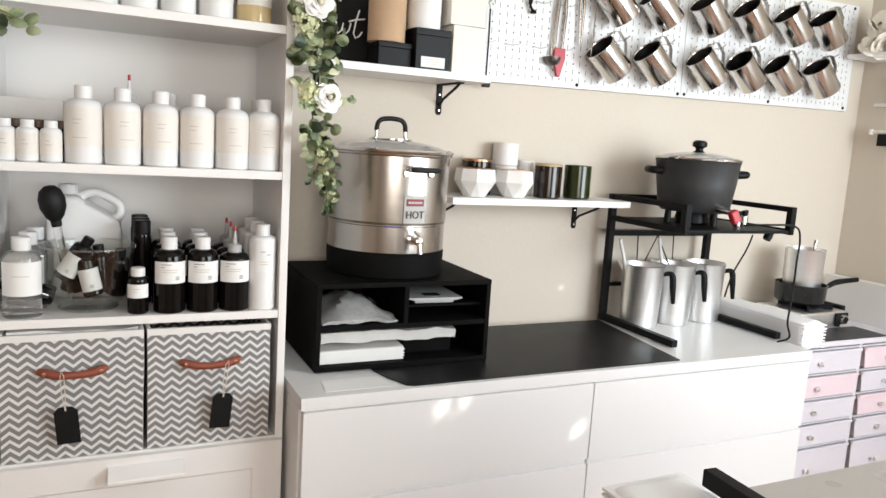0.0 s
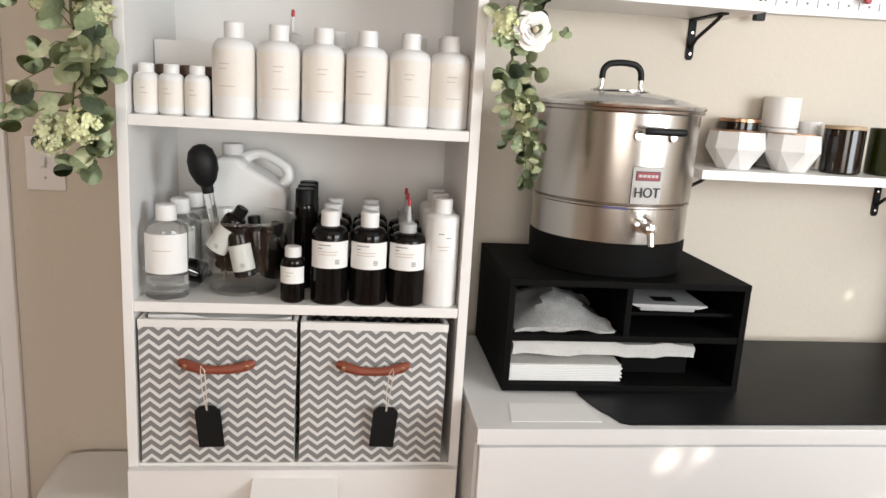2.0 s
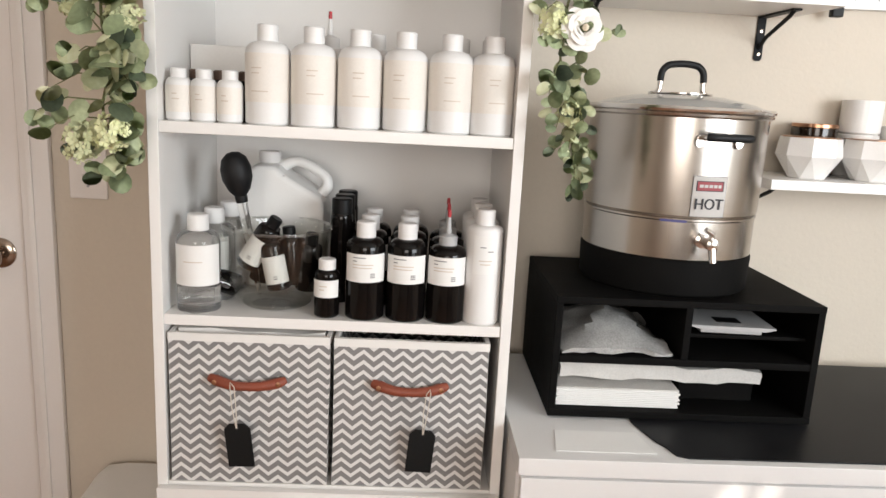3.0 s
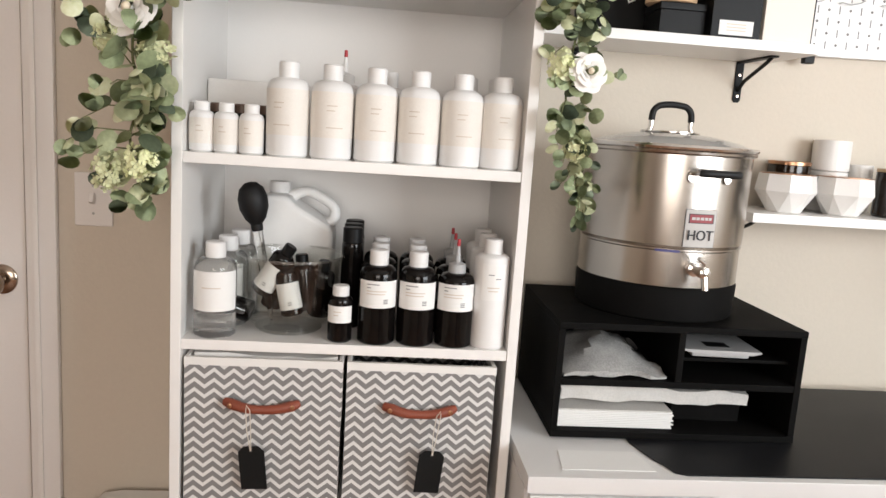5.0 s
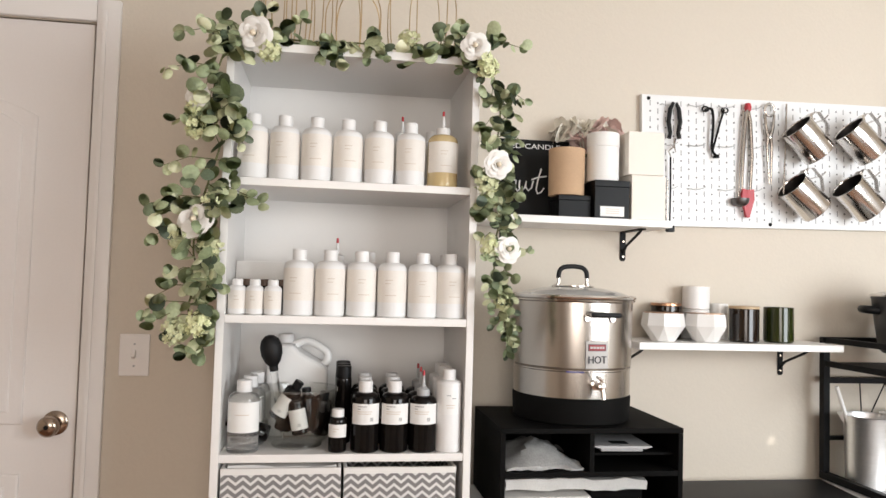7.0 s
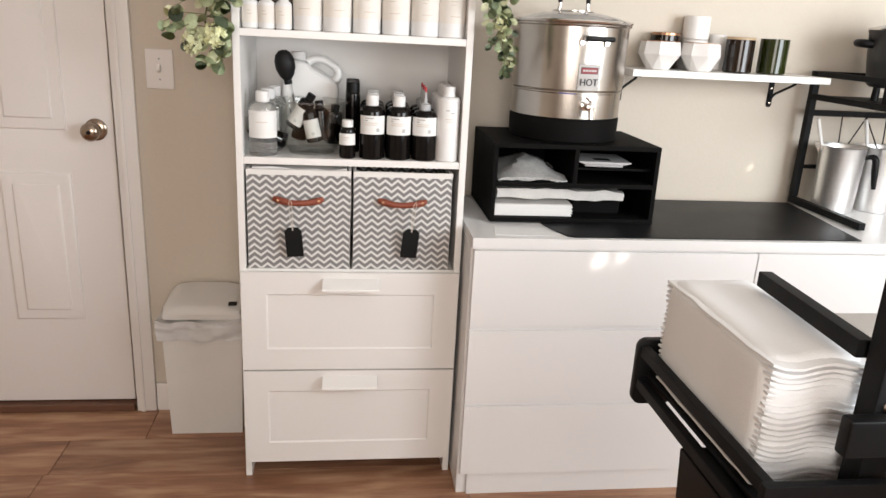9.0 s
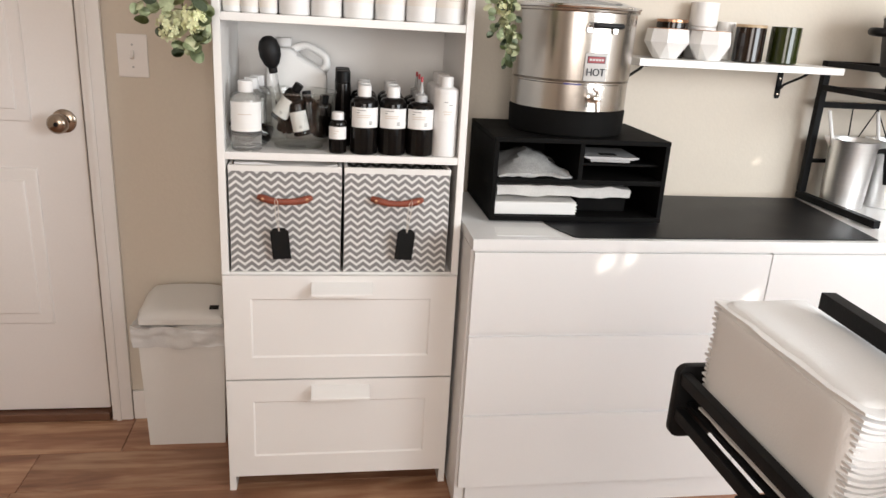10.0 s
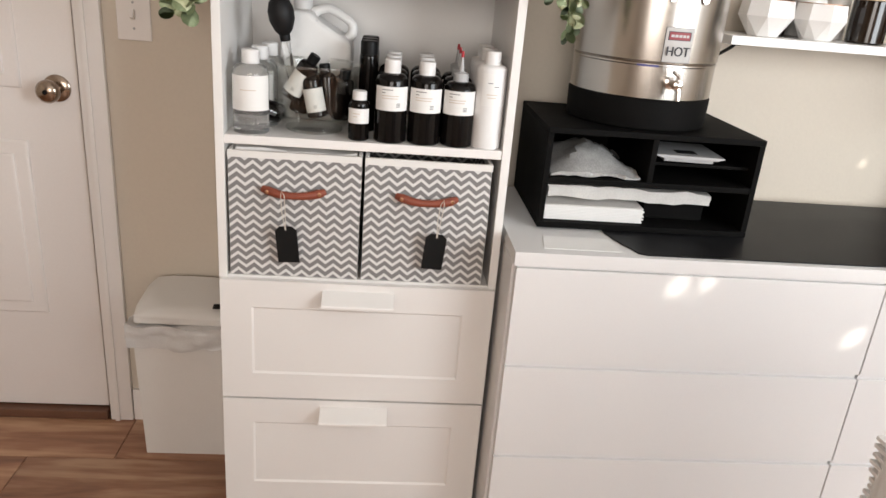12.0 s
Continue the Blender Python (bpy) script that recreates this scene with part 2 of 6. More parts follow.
ROSE_HEART = surface("peach_petal", (0.8, 0.7, 0.54), 0.7, vary=0.08, scale=40)
CREAM_PETAL = surface("cream_petal", (0.84, 0.79, 0.69), 0.75, vary=0.1, scale=40)
PINK_PETAL = surface("pink_petal", (0.8, 0.6, 0.56), 0.7, vary=0.08, scale=40)
CLUSTER = surface("pale_green_bloom", (0.72, 0.745, 0.45), 0.75, vary=0.12, scale=60, random_tint=0.15)
STEM = surface("green_brown_stem", (0.14, 0.15, 0.06), 0.7, vary=0.2, scale=60)
GLASS = glass("clear_glass", (0.99, 0.99, 0.985), 0.01, 1.0, 1.28)


def thin_glass(name, low, high):
    """Thin clear glass: light passes straight, and only the gloss grows towards the rim."""
    m, n, l, b = nodes_of(name)
    clear, gloss, fr, mix = n.new("ShaderNodeBsdfTransparent"), n.new("ShaderNodeBsdfGlossy"), n.new("ShaderNodeLayerWeight"), n.new("ShaderNodeMixShader")
    amount = n.new("ShaderNodeMapRange")
    amount.inputs[3].default_value, amount.inputs[4].default_value = low, high
    clear.inputs["Color"].default_value = (0.955, 0.96, 0.95, 1)
    gloss.inputs["Roughness"].default_value = 0.02
    fr.inputs["Blend"].default_value = 0.25
    out = [k for k in n if k.type == "OUTPUT_MATERIAL"][0]
    l.new(fr.outputs["Facing"], amount.inputs[0])
    l.new(amount.outputs[0], mix.inputs[0])
    l.new(clear.outputs[0], mix.inputs[1])
    l.new(gloss.outputs[0], mix.inputs[2])
    l.new(mix.outputs[0], out.inputs["Surface"])
    return m


THIN_GLASS = thin_glass("thin_clear_glass", 0.02, 0.3)
EDGE_GLASS = thin_glass("thick_clear_glass", 0.13, 0.65)
GLASS_LID = glass("glass_lid", (0.85, 0.85, 0.84), 0.06, 0.6, 1.35)
OIL = glass("amber_oil", (0.88, 0.68, 0.36), 0.08, 0.4)
CLEAR_BOTTLE = glass("clear_bottle", (0.96, 0.955, 0.94), 0.04, 0.9)
FLOOR = wood_floor("oak_plank")


def leaf_material(name):
    m, n, l, b = nodes_of(name)
    info = n.new("ShaderNodeObjectInfo")
    ramp = n.new("ShaderNodeValToRGB")
    e = ramp.color_ramp.elements
    e[0].position, e[0].color = 0.0, (0.085, 0.115, 0.075, 1)
    e[1].position, e[1].color = 1.0, (0.78, 0.78, 0.55, 1)
    for p, c in ((0.15, (0.14, 0.175, 0.1, 1)), (0.27, (0.27, 0.325, 0.18, 1)), (0.6, (0.38, 0.435, 0.255, 1)), (0.82, (0.57, 0.6, 0.38, 1))):
        k = e.new(p)
        k.color = c
    l.new(info.outputs["Random"], ramp.inputs[0])
    tc, nz = n.new("ShaderNodeTexCoord"), n.new("ShaderNodeTexNoise")
    nz.inputs["Scale"].default_value = 120
    l.new(tc.outputs["Object"], nz.inputs["Vector"])
    mix = n.new("ShaderNodeMix")
    mix.data_type, mix.blend_type = "RGBA", "OVERLAY"
    mix.inputs[0].default_value = 0.35
    l.new(ramp.outputs[0], mix.inputs[6])
    l.new(nz.outputs[0], mix.inputs[7])
    l.new(mix.outputs[2], b.inputs["Base Color"])
    b.inputs["Roughness"].default_value = 0.55
    b.inputs["Transmission Weight"].default_value = 0.0
    return m


LEAF = leaf_material("eucalyptus_leaf")


# ---- mesh helpers ----
def flatten_normals(me, limit):
    """Weights corner normals by face area, so that wide flat faces stay flat beside their narrow bevels."""
    at = [[] for _ in me.vertices]
    faces = [(p.normal.copy(), p.area) for p in me.polygons]
    for p in me.polygons:
        for v in p.vertices:
            at[v].append(p.index)
    corner = []
    for p in me.polygons:
        own = faces[p.index][0]
        for v in p.vertices:
            total = Vector((0, 0, 0))
            for q in at[v]:
                n, area = faces[q]
                if n.dot(own) > limit - 1e-4:
                    total += n * area
            corner.append(total.normalized() if total.length > 1e-12 else own)
    me.normals_split_custom_set(corner)


def finish(bm, name, material, smooth=40):
    bmesh.ops.recalc_face_normals(bm, faces=bm.faces[:])
    me = bpy.data.meshes.new(name)
    bm.to_mesh(me)
    bm.free()
    for m in (material if isinstance(material, (list, tuple)) else [material]):
        me.materials.append(m)
    if smooth:
        for p in me.polygons:
            p.use_smooth = True
        me.set_sharp_from_angle(angle=radians(smooth))
        if len(me.polygons) <= 260:
            flatten_normals(me, math.cos(radians(smooth)))
    return me


def part(name, bm, material, parent=None, label="", smooth=40):
    ob = new(name, finish(bm, name, material, smooth) if isinstance(bm, bmesh.types.BMesh) else bm)
    if parent is not None:
        ob.parent = parent
    if label:
        ob["label"] = label
    return ob


def thing(name, place, label, category, group="", kind="", turn=0.0):
    ob = new(name)
    ob.empty_display_size = 0.05
    ob.matrix_world = pose(*place, 0, 0, turn)
    return tagged(ob, label, category, group, kind)


def box(x0, x1, y0, y1, z0, z1, bevel=0.0015, seg=2, bm=None):
    b = bmesh.new()
    bmesh.ops.create_cube(b, size=1)
    for v in b.verts:
        v.co = Vector(((x0 + x1) / 2 + v.co.x * (x1 - x0), (y0 + y1) / 2 + v.co.y * (y1 - y0), (z0 + z1) / 2 + v.co.z * (z1 - z0)))
    if bevel:
        bmesh.ops.bevel(b, geom=b.edges[:], offset=bevel, segments=seg, affect="EDGES", profile=0.5)
    return merge(bm, b)


def merge(bm, b):
    """Adds the mesh b to bm and returns bm; with no bm it returns b."""
    if bm is None:
        return b
    me = bpy.data.meshes.new("tmp")
    b.to_mesh(me)
    b.free()
    bm.from_mesh(me)
    bpy.data.meshes.remove(me)
    return bm


def moved(b, m):
    b.transform(m)
    return b


def lathe(profile, seg=28, x=0, y=0, z=0, bm=None, cap=True):
    """A body of revolution about z from (radius, height) pairs."""
    b = bmesh.new()
    rings = []
    for r, h in profile:
        if r < 1e-5:
            rings.append([b.verts.new((x, y, z + h))])
        else:
            rings.append([b.verts.new((x + r * math.cos(2 * math.pi * i / seg), y + r * math.sin(2 * math.pi * i / seg), z + h)) for i in range(seg)])
    for lo, hi in zip(rings, rings[1:]):
        for i in range(seg):
            j = (i + 1) % seg
            if len(lo) == 1 and len(hi) == 1:
                continue
            if len(lo) == 1:
                b.faces.new((lo[0], hi[i], hi[j]))
            elif len(hi) == 1:
                b.faces.new((lo[i], lo[j], hi[0]))
            else:
                b.faces.new((lo[i], lo[j], hi[j], hi[i]))
    if cap:
        for r in (rings[0], rings[-1]):
            if len(r) > 1:
                b.faces.new(r)
    return merge(bm, b)


def tube(points, radius, seg=8, bm=None, square=False, glide=0):
    """A rod along points; radius may be one number or one for each point. glide: steps by which each stretch is rounded."""
    b = bmesh.new()
    pts = [Vector(p) for p in points]
    rad = list(radius) if isinstance(radius, (list, tuple)) else [radius] * len(pts)
    if glide:
        soft, wide = [], []
        for i in range(len(pts) - 1):
            p0, p1, p2, p3 = pts[max(i - 1, 0)], pts[i], pts[i + 1], pts[min(i + 2, len(pts) - 1)]
            for k in range(glide):
                f = k / glide
                soft.append(0.5 * ((2 * p1) + (p2 - p0) * f + (2 * p0 - 5 * p1 + 4 * p2 - p3) * f * f + (3 * p1 - p0 - 3 * p2 + p3) * f ** 3))
                wide.append(rad[i] + (rad[i + 1] - rad[i]) * f)
        pts, rad = soft + [pts[-1]], wide + [rad[-1]]
    n = 4 if square else seg
    side, rings = None, []
    for i, p in enumerate(pts):
        way = (pts[min(i + 1, len(pts) - 1)] - pts[max(i - 1, 0)]).normalized()
        if side is None:
            side = way.cross(Vector((0, 0, 1)) if abs(way.z) < 0.9 else Vector((1, 0, 0))).normalized()
        side = (side - way * side.dot(way)).normalized()
        up = way.cross(side)
        a0 = math.pi / 4 if square else 0
        k = rad[i] * (math.sqrt(2) if square else 1)
        rings.append([b.verts.new(p + k * (math.cos(a0 + 2 * math.pi * j / n) * side + math.sin(a0 + 2 * math.pi * j / n) * up)) for j in range(n)])
    for lo, hi in zip(rings, rings[1:]):
        for j in range(n):
            b.faces.new((lo[j], lo[(j + 1) % n], hi[(j + 1) % n], hi[j]))
    b.faces.new(rings[0])
    b.faces.new(rings[-1])
    return merge(bm, b)


def slab(outline, y0, y1, bevel=0.0, bm=None):
    """A flat outline of (x, z) pairs, thick from y0 to y1."""
    b = bmesh.new()
    lo, hi = [b.verts.new((x, y0, z)) for x, z in outline], [b.verts.new((x, y1, z)) for x, z in outline]
    b.faces.new(lo)
    b.faces.new(hi)
    for i in range(len(lo)):
        j = (i + 1) % len(lo)
        b.faces.new((lo[i], lo[j], hi[j], hi[i]))
    bmesh.ops.recalc_face_normals(b, faces=b.faces[:])
    if bevel:
        bmesh.ops.bevel(b, geom=b.edges[:], offset=bevel, segments=2, affect="EDGES", profile=0.5)
    return merge(bm, b)


def wrap(r, z0, z1, a0, a1, seg=14, thick=0.0005, bm=None):
    """A label bent round a bottle of radius r; the angles are in degrees and -90 faces the room."""
    b = bmesh.new()
    lo, hi = [], []
    for i in range(seg + 1):
        a = radians(a0 + (a1 - a0) * i / seg)
        c, s = math.cos(a) * (r + thick), math.sin(a) * (r + thick)
        lo.append(b.verts.new((c, s, z0)))
        hi.append(b.verts.new((c, s, z1)))
    for i in range(seg):
        b.faces.new((lo[i], lo[i + 1], hi[i + 1], hi[i]))
    return merge(bm, b)


def lettering(name, words, size, m, material, parent, shear=0.0, thick=0.0003):
    c = bpy.data.curves.new(name, "FONT")
    c.body, c.size, c.shear, c.extrude = words, size, shear, thick
    c.align_x, c.align_y = "CENTER", "CENTER"
    c.resolution_u = 4
    ob = bpy.data.objects.new(name, c)
    me = bpy.data.meshes.new_from_object(ob)
    bpy.data.objects.remove(ob)
    me.transform(m)
    me.materials.clear()
    me.materials.append(material)
    return part(name, me, material, parent)


FACING = Matrix.Rotation(radians(90), 4, "X")

# ---- the room ----
WY = 0.405
LEFT, RIGHT, BACK, HIGH = -2.2, 3.03, -4.0, 2.6


def structure(name, bm, material, label, category):
    return tagged(part(name, bm, material, None, "", 30), label, category, kind="structure")


# wall with the door's opening
DX0, DX1, DZ = -1.204, -0.411, 2.05
b = box(LEFT, DX0, WY, WY + 0.12, 0, HIGH, 0)
box(DX0, DX1, WY, WY + 0.12, DZ, HIGH, 0, bm=b)
box(DX1, RIGHT + 0.12, WY, WY + 0.12, 0, HIGH, 0, bm=b)
structure("wall_north", b, WALL, "warm beige painted wall with fine orange-peel texture", "wall")
structure("wall_west", box(LEFT - 0.12, LEFT, BACK - 0.12, WY + 0.12, 0, HIGH, 0), WALL, "warm beige painted wall closing the room", "wall")
# east wall with a window
EY0, EY1, EZ0, EZ1 = -3.3, -0.55, 0.85, 2.15
b = box(RIGHT, RIGHT + 0.12, BACK - 0.12, EY0, 0, HIGH, 0)
box(RIGHT, RIGHT + 0.12, EY1, WY, 0, HIGH, 0, bm=b)
box(RIGHT, RIGHT + 0.12, EY0, EY1, 0, EZ0, 0, bm=b)
box(RIGHT, RIGHT + 0.12, EY0, EY1, EZ1, HIGH, 0, bm=b)
structure("wall_east", b, WALL, "warm beige painted wall with a shaded window", "wall")
SX0, SX1, SZ0, SZ1 = -0.6, 1.0, 0.85, 2.2
b = box(LEFT, SX0, BACK - 0.12, BACK, 0, HIGH, 0)
box(SX1, RIGHT, BACK - 0.12, BACK, 0, HIGH, 0, bm=b)
box(SX0, SX1, BACK - 0.12, BACK, 0, SZ0, 0, bm=b)
box(SX0, SX1, BACK - 0.12, BACK, SZ1, HIGH, 0, bm=b)
structure("wall_south", b, WALL, "warm beige painted wall with an added unseen window", "wall")
structure("ceiling", box(LEFT - 0.12, RIGHT + 0.12, BACK - 0.12, WY + 0.12, HIGH, HIGH + 0.1, 0), CEIL, "plain white ceiling", "ceiling")
# unseen backing added behind the door keeps the opening dark
structure("door_backing", box(DX0 - 0.05, DX1 + 0.05, WY + 0.13, WY + 0.16, 0, DZ + 0.05, 0), WALL, "unseen backing added behind the closed door to keep its gap dark", "wall")


def window(name, m, w, h, holes=()):
    """A white frame with a closed shade; small gaps in the shade let spots of sun through."""
    win = thing(name, (0, 0, 0), "unseen white framed window with a closed white shade", "window", kind="structure")
    win.matrix_world = m
    b = box(-w / 2, w / 2, -0.02, 0.02, 0, 0.04)
    box(-w / 2, w / 2, -0.02, 0.02, h - 0.04, h, bm=b)
    box(-w / 2, -w / 2 + 0.04, -0.02, 0.02, 0.04, h - 0.04, bm=b)
    box(w / 2 - 0.04, w / 2, -0.02, 0.02, 0.04, h - 0.04, bm=b)
    part("window_frame", b, TRIM, win)
    xs = sorted({-w / 2, w / 2, *[v for a in holes for v in (a[0] - a[2], a[0] + a[2])]})
    zs = sorted({0.0, h, *[v for a in holes for v in (a[1] - a[3], a[1] + a[3])]})
    b = bmesh.new()
    for x0, x1 in zip(xs, xs[1:]):
        for z0, z1 in zip(zs, zs[1:]):
            cx, cz = (x0 + x1) / 2, (z0 + z1) / 2
            if not any(abs(cx - a[0]) < a[2] and abs(cz - a[1]) < a[3] for a in holes):
                box(x0, x1, 0.03, 0.036, z0, z1, 0, bm=b)
    part("shade", b, CEIL, win, "closed white fabric shade")
    return win


def spot(x, y, z, hw, hh):
    """Where the sun's way to a spot in the room crosses the east window's shade, from the window's middle and sill."""
    k = (RIGHT + 0.103 - x) / -SUN_WAY.x
    return (y - SUN_WAY.y * k - (EY0 + EY1) / 2, z - SUN_WAY.z * k - EZ0, hw, hh)


SPOTS = [spot(0.95, -0.13, 0.72, 0.024, 0.02), spot(1.012, -0.13, 0.73, 0.018, 0.014), spot(0.985, -0.13, 0.698, 0.01, 0.006),
         spot(1.36, -0.13, 0.62, 0.025, 0.019), spot(1.325, -0.13, 0.60, 0.006, 0.006), spot(1.645, 0.405, 0.886, 0.012, 0.011), spot(1.62, 0.405, 1.99, 0.008, 0.03)]
window("window_1", Matrix.Translation((RIGHT + 0.07, (EY0 + EY1) / 2, EZ0)) @ Matrix.Rotation(radians(-90), 4, "Z") @ Matrix.Scale(-1, 4, (1, 0, 0)), EY1 - EY0, EZ1 - EZ0, [s for s in SPOTS if abs(s[0]) < 1.3 and 0.05 < s[1] < 1.25])
# Unseen window added to go with the rear fill lamp.
window("window_2", Matrix.Translation(((SX0 + SX1) / 2, BACK - 0.06, SZ0)) @ Matrix.Rotation(radians(180), 4, "Z"), SX1 - SX0, SZ1 - SZ0)

# baseboard, door and its casing
base = structure("baseboard", box(DX1 + 0.067, RIGHT, WY - 0.014, WY - 0.0005, 0, 0.1, 0.003), TRIM, "white painted wooden baseboard along the beige wall", "baseboard")
b = box(DX1 + 0.002, DX1 + 0.065, WY - 0.018, WY - 0.0005, 0, DZ + 0.064, 0.004)
box(DX0 - 0.074, DX0 - 0.002, WY - 0.018, WY - 0.0005, 0, DZ + 0.064, 0.004, bm=b)
box(DX0 - 0.002, DX1 + 0.002, WY - 0.018, WY - 0.0005, DZ + 0.002, DZ + 0.064, 0.004, bm=b)
box(DX1 + 0.016, DX1 + 0.03, WY - 0.023, WY - 0.017, 0, DZ + 0.03, 0.002, bm=b)
box(DX1 + 0.0015, DX1 + 0.012, WY - 0.012, WY + 0.1, 0, DZ + 0.01, 0.002, bm=b)
structure("door_trim", b, TRIM, "white painted casing round the closed door", "door frame")

door = thing("door_1", (DX0, WY + 0.001, 0), "closed white moulded panel door with an arched upper panel", "door", kind="structure")
DW = DX1 - DX0 - 0.007


def panel_door():
    """A slab whose moulded panels are sunk with a raised field; the upper one has an arched head."""
    b = box(0.003, DW, 0, 0.035, 0.036, DZ - 0.004, 0.002)
    cols = ((0.134, DW / 2 - 0.055), (DW / 2 + 0.055, DW - 0.134))
    for x0, x1 in cols:
        for z0, z1, arch in ((0.33, 0.81, 0), (0.94, 1.835, 0.055)):
            for inset, y0, y1 in ((0.0, -0.008, 0.004), (0.016, -0.0015, 0.003), (0.034, -0.014, 0.004)):
                out = [(x0 + inset, z0 + inset), (x1 - inset, z0 + inset)]
                n = 10
                for i in range(n + 1):
                    f = i / n
                    x = x1 - inset + (x0 - x1 + 2 * inset) * f
                    inner = f if x0 < DW / 2 - 0.06 else 1 - f
                    out.append((x, z1 - inset - arch * inner * inner))
                if inset == 0.016:
                    continue
                rim = slab(out, y0, y1, 0.0)
                bmesh.ops.bevel(rim, geom=[e for e in rim.edges if all(abs(v.co.y - y0) < 1e-6 for v in e.verts)], offset=0.0075, segments=3, affect="EDGES", profile=0.5)
                merge(b, rim)
    return b


part("door_leaf", panel_door(), DOOR, door)
b = lathe([(0.033, 0), (0.033, 0.004), (0.028, 0.008), (0.012, 0.010), (0.011, 0.03), (0.02, 0.036), (0.0275, 0.048), (0.0275, 0.058), (0.021, 0.066), (0.006, 0.069), (0, 0.069)], 32)
moved(b, Matrix.Translation((DW - 0.05, 0, 0.945)) @ Matrix.Rotation(radians(90), 4, "X"))
part("door_knob", b, NICKEL, door, "round satin nickel knob")
part("knob_keyhole", moved(lathe([(0.006, 0), (0.006, 0.0015), (0, 0.0015)], 12), Matrix.Translation((DW - 0.05, -0.0695, 0.945)) @ Matrix.Rotation(radians(90), 4, "X")), BLACK_STEEL, door)

structure("door_threshold", box(DX0 + 0.004, DX1 - 0.004, WY - 0.022, WY + 0.11, 0.0004, 0.03, 0.006), THRESHOLD, "dark brown wooden threshold under the closed door", "threshold")

sw = thing("light_switch", (-0.272, WY, 1.131), "white plastic wall switch plate beside the door", "switch")
part("plate", box(-0.040, 0.040, -0.006, -0.0003, -0.058, 0.058, 0.003, 3), TRIM, sw)
part("toggle", moved(box(-0.005, 0.005, -0.016, 0.0, -0.011, 0.011, 0.002), Matrix.Translation((0, -0.005, 0)) @ Matrix.Rotation(radians(-25), 4, "X")), TRIM, sw)
for z in (-0.03, 0.03):
    part("screw", moved(lathe([(0.003, 0), (0.003, 0.001), (0, 0.0015)], 10), Matrix.Translation((0, -0.006, z)) @ Matrix.Rotation(radians(90), 4, "X")), GREY_PLASTIC, sw)

# ---- tall bookcase ----
def shaker_frame(x0, x1, z0, z1, side, rail, y0, y1):
    """A mitred drawer frame in one piece, its inner edges sloped down to the panel."""
    b = bmesh.new()
    s = 0.0045
    loops = []
    for d, e, y in ((0, 0, y1), (0, 0, y0), (side, rail, y0), (side + s, rail + s, y1)):
        loops.append([b.verts.new((x, y, z)) for x, z in ((x0 + d, z0 + e), (x1 - d, z0 + e), (x1 - d, z1 - e), (x0 + d, z1 - e))])
    for lo, hi in zip(loops, loops[1:] + loops[:1]):
        for i in range(4):
            j = (i + 1) % 4
            b.faces.new((lo[i], lo[j], hi[j], hi[i]))
    return b


bc = thing("bookcase", (0, 0, 0), "tall white laminate bookcase with two bottom drawers", "bookcase")
T, BD = 0.018, 0.35
part("side_panel", box(0, T, 0, BD, 0, 1.905), LAMINATE, bc)
part("side_panel", box(0.6 - T, 0.6, 0, BD, 0, 1.905), LAMINATE, bc)
part("top_panel", box(T, 0.6 - T, 0.001, BD, 1.885, 1.905), LAMINATE, bc)
part("back_panel", box(T, 0.6 - T, BD - 0.012, BD - 0.006, 0.06, 1.885, 0), LAMINATE, bc)
SH = {1: 0.949, 2: 1.267, 3: 1.586}
for z in (*SH.values(), 0.645):
    part("shelf", box(T, 0.6 - T, 0.002, BD - 0.012, z - 0.0185, z), LAMINATE, bc)
part("bottom_panel", box(T, 0.6 - T, 0.02, BD - 0.012, 0.055, 0.07), LAMINATE, bc)
for z0, z1 in ((0.352, 0.640), (0.056, 0.347)):
    dr = part("drawer", box(0.004, 0.596, -0.0125, -0.001, z0, z1, 0.0012), LAMINATE, bc)
    part("front_frame", shaker_frame(0.004, 0.596, z0, z1, 0.066, 0.062, -0.016, -0.0127), LAMINATE, dr, smooth=10)
    hz = z1 - 0.019
    b = slab([(-0.0162, hz + 0.003), (-0.024, hz + 0.001), (-0.0535, hz - 0.016), (-0.0545, hz - 0.0185), (-0.0545, hz - 0.023), (-0.052, hz - 0.0225), (-0.051, hz - 0.018), (-0.024, hz - 0.003), (-0.0162, hz - 0.002)], 0.222, 0.376)
    moved(b, Matrix(((0, 1, 0, 0), (1, 0, 0, 0), (0, 0, 1, 0), (0, 0, 0, 1))))
    part("handle", b, LAMINATE, dr, "white folded metal tab handle", 20)


# ---- drawer chest ----
MX0, MX1, MY0, MY1, MZ = 0.608, 2.24, -0.132, 0.352, 0.779
ch = thing("drawer_chest", (0, 0, 0), "low wide white lacquered chest with six drawers", "chest of drawers")
part("side_panel", box(MX0, MX0 + 0.028, MY0 + 0.0205, MY1, 0, MZ - 0.03), LACQUER, ch)
part("side_panel", box(MX1 - 0.028, MX1, MY0 + 0.0205, MY1, 0, MZ - 0.03), LACQUER, ch)
part("top_panel", box(MX0, MX1, MY0, MY1, MZ - 0.0295, MZ, 0.002), LACQUER, ch)
part("back_panel", box(MX0 + 0.028, MX1 - 0.028, MY1 - 0.008, MY1, 0.02, MZ - 0.03, 0), LACQUER, ch)
part("plinth", box(MX0 + 0.0285, MX1 - 0.0285, MY0 + 0.012, MY0 + 0.03, 0, 0.066), LACQUER, ch)
part("divider", box(1.392, 1.41, MY0 + 0.03, MY1 - 0.009, 0.066, MZ - 0.031), LACQUER, ch)
MID = 1.402
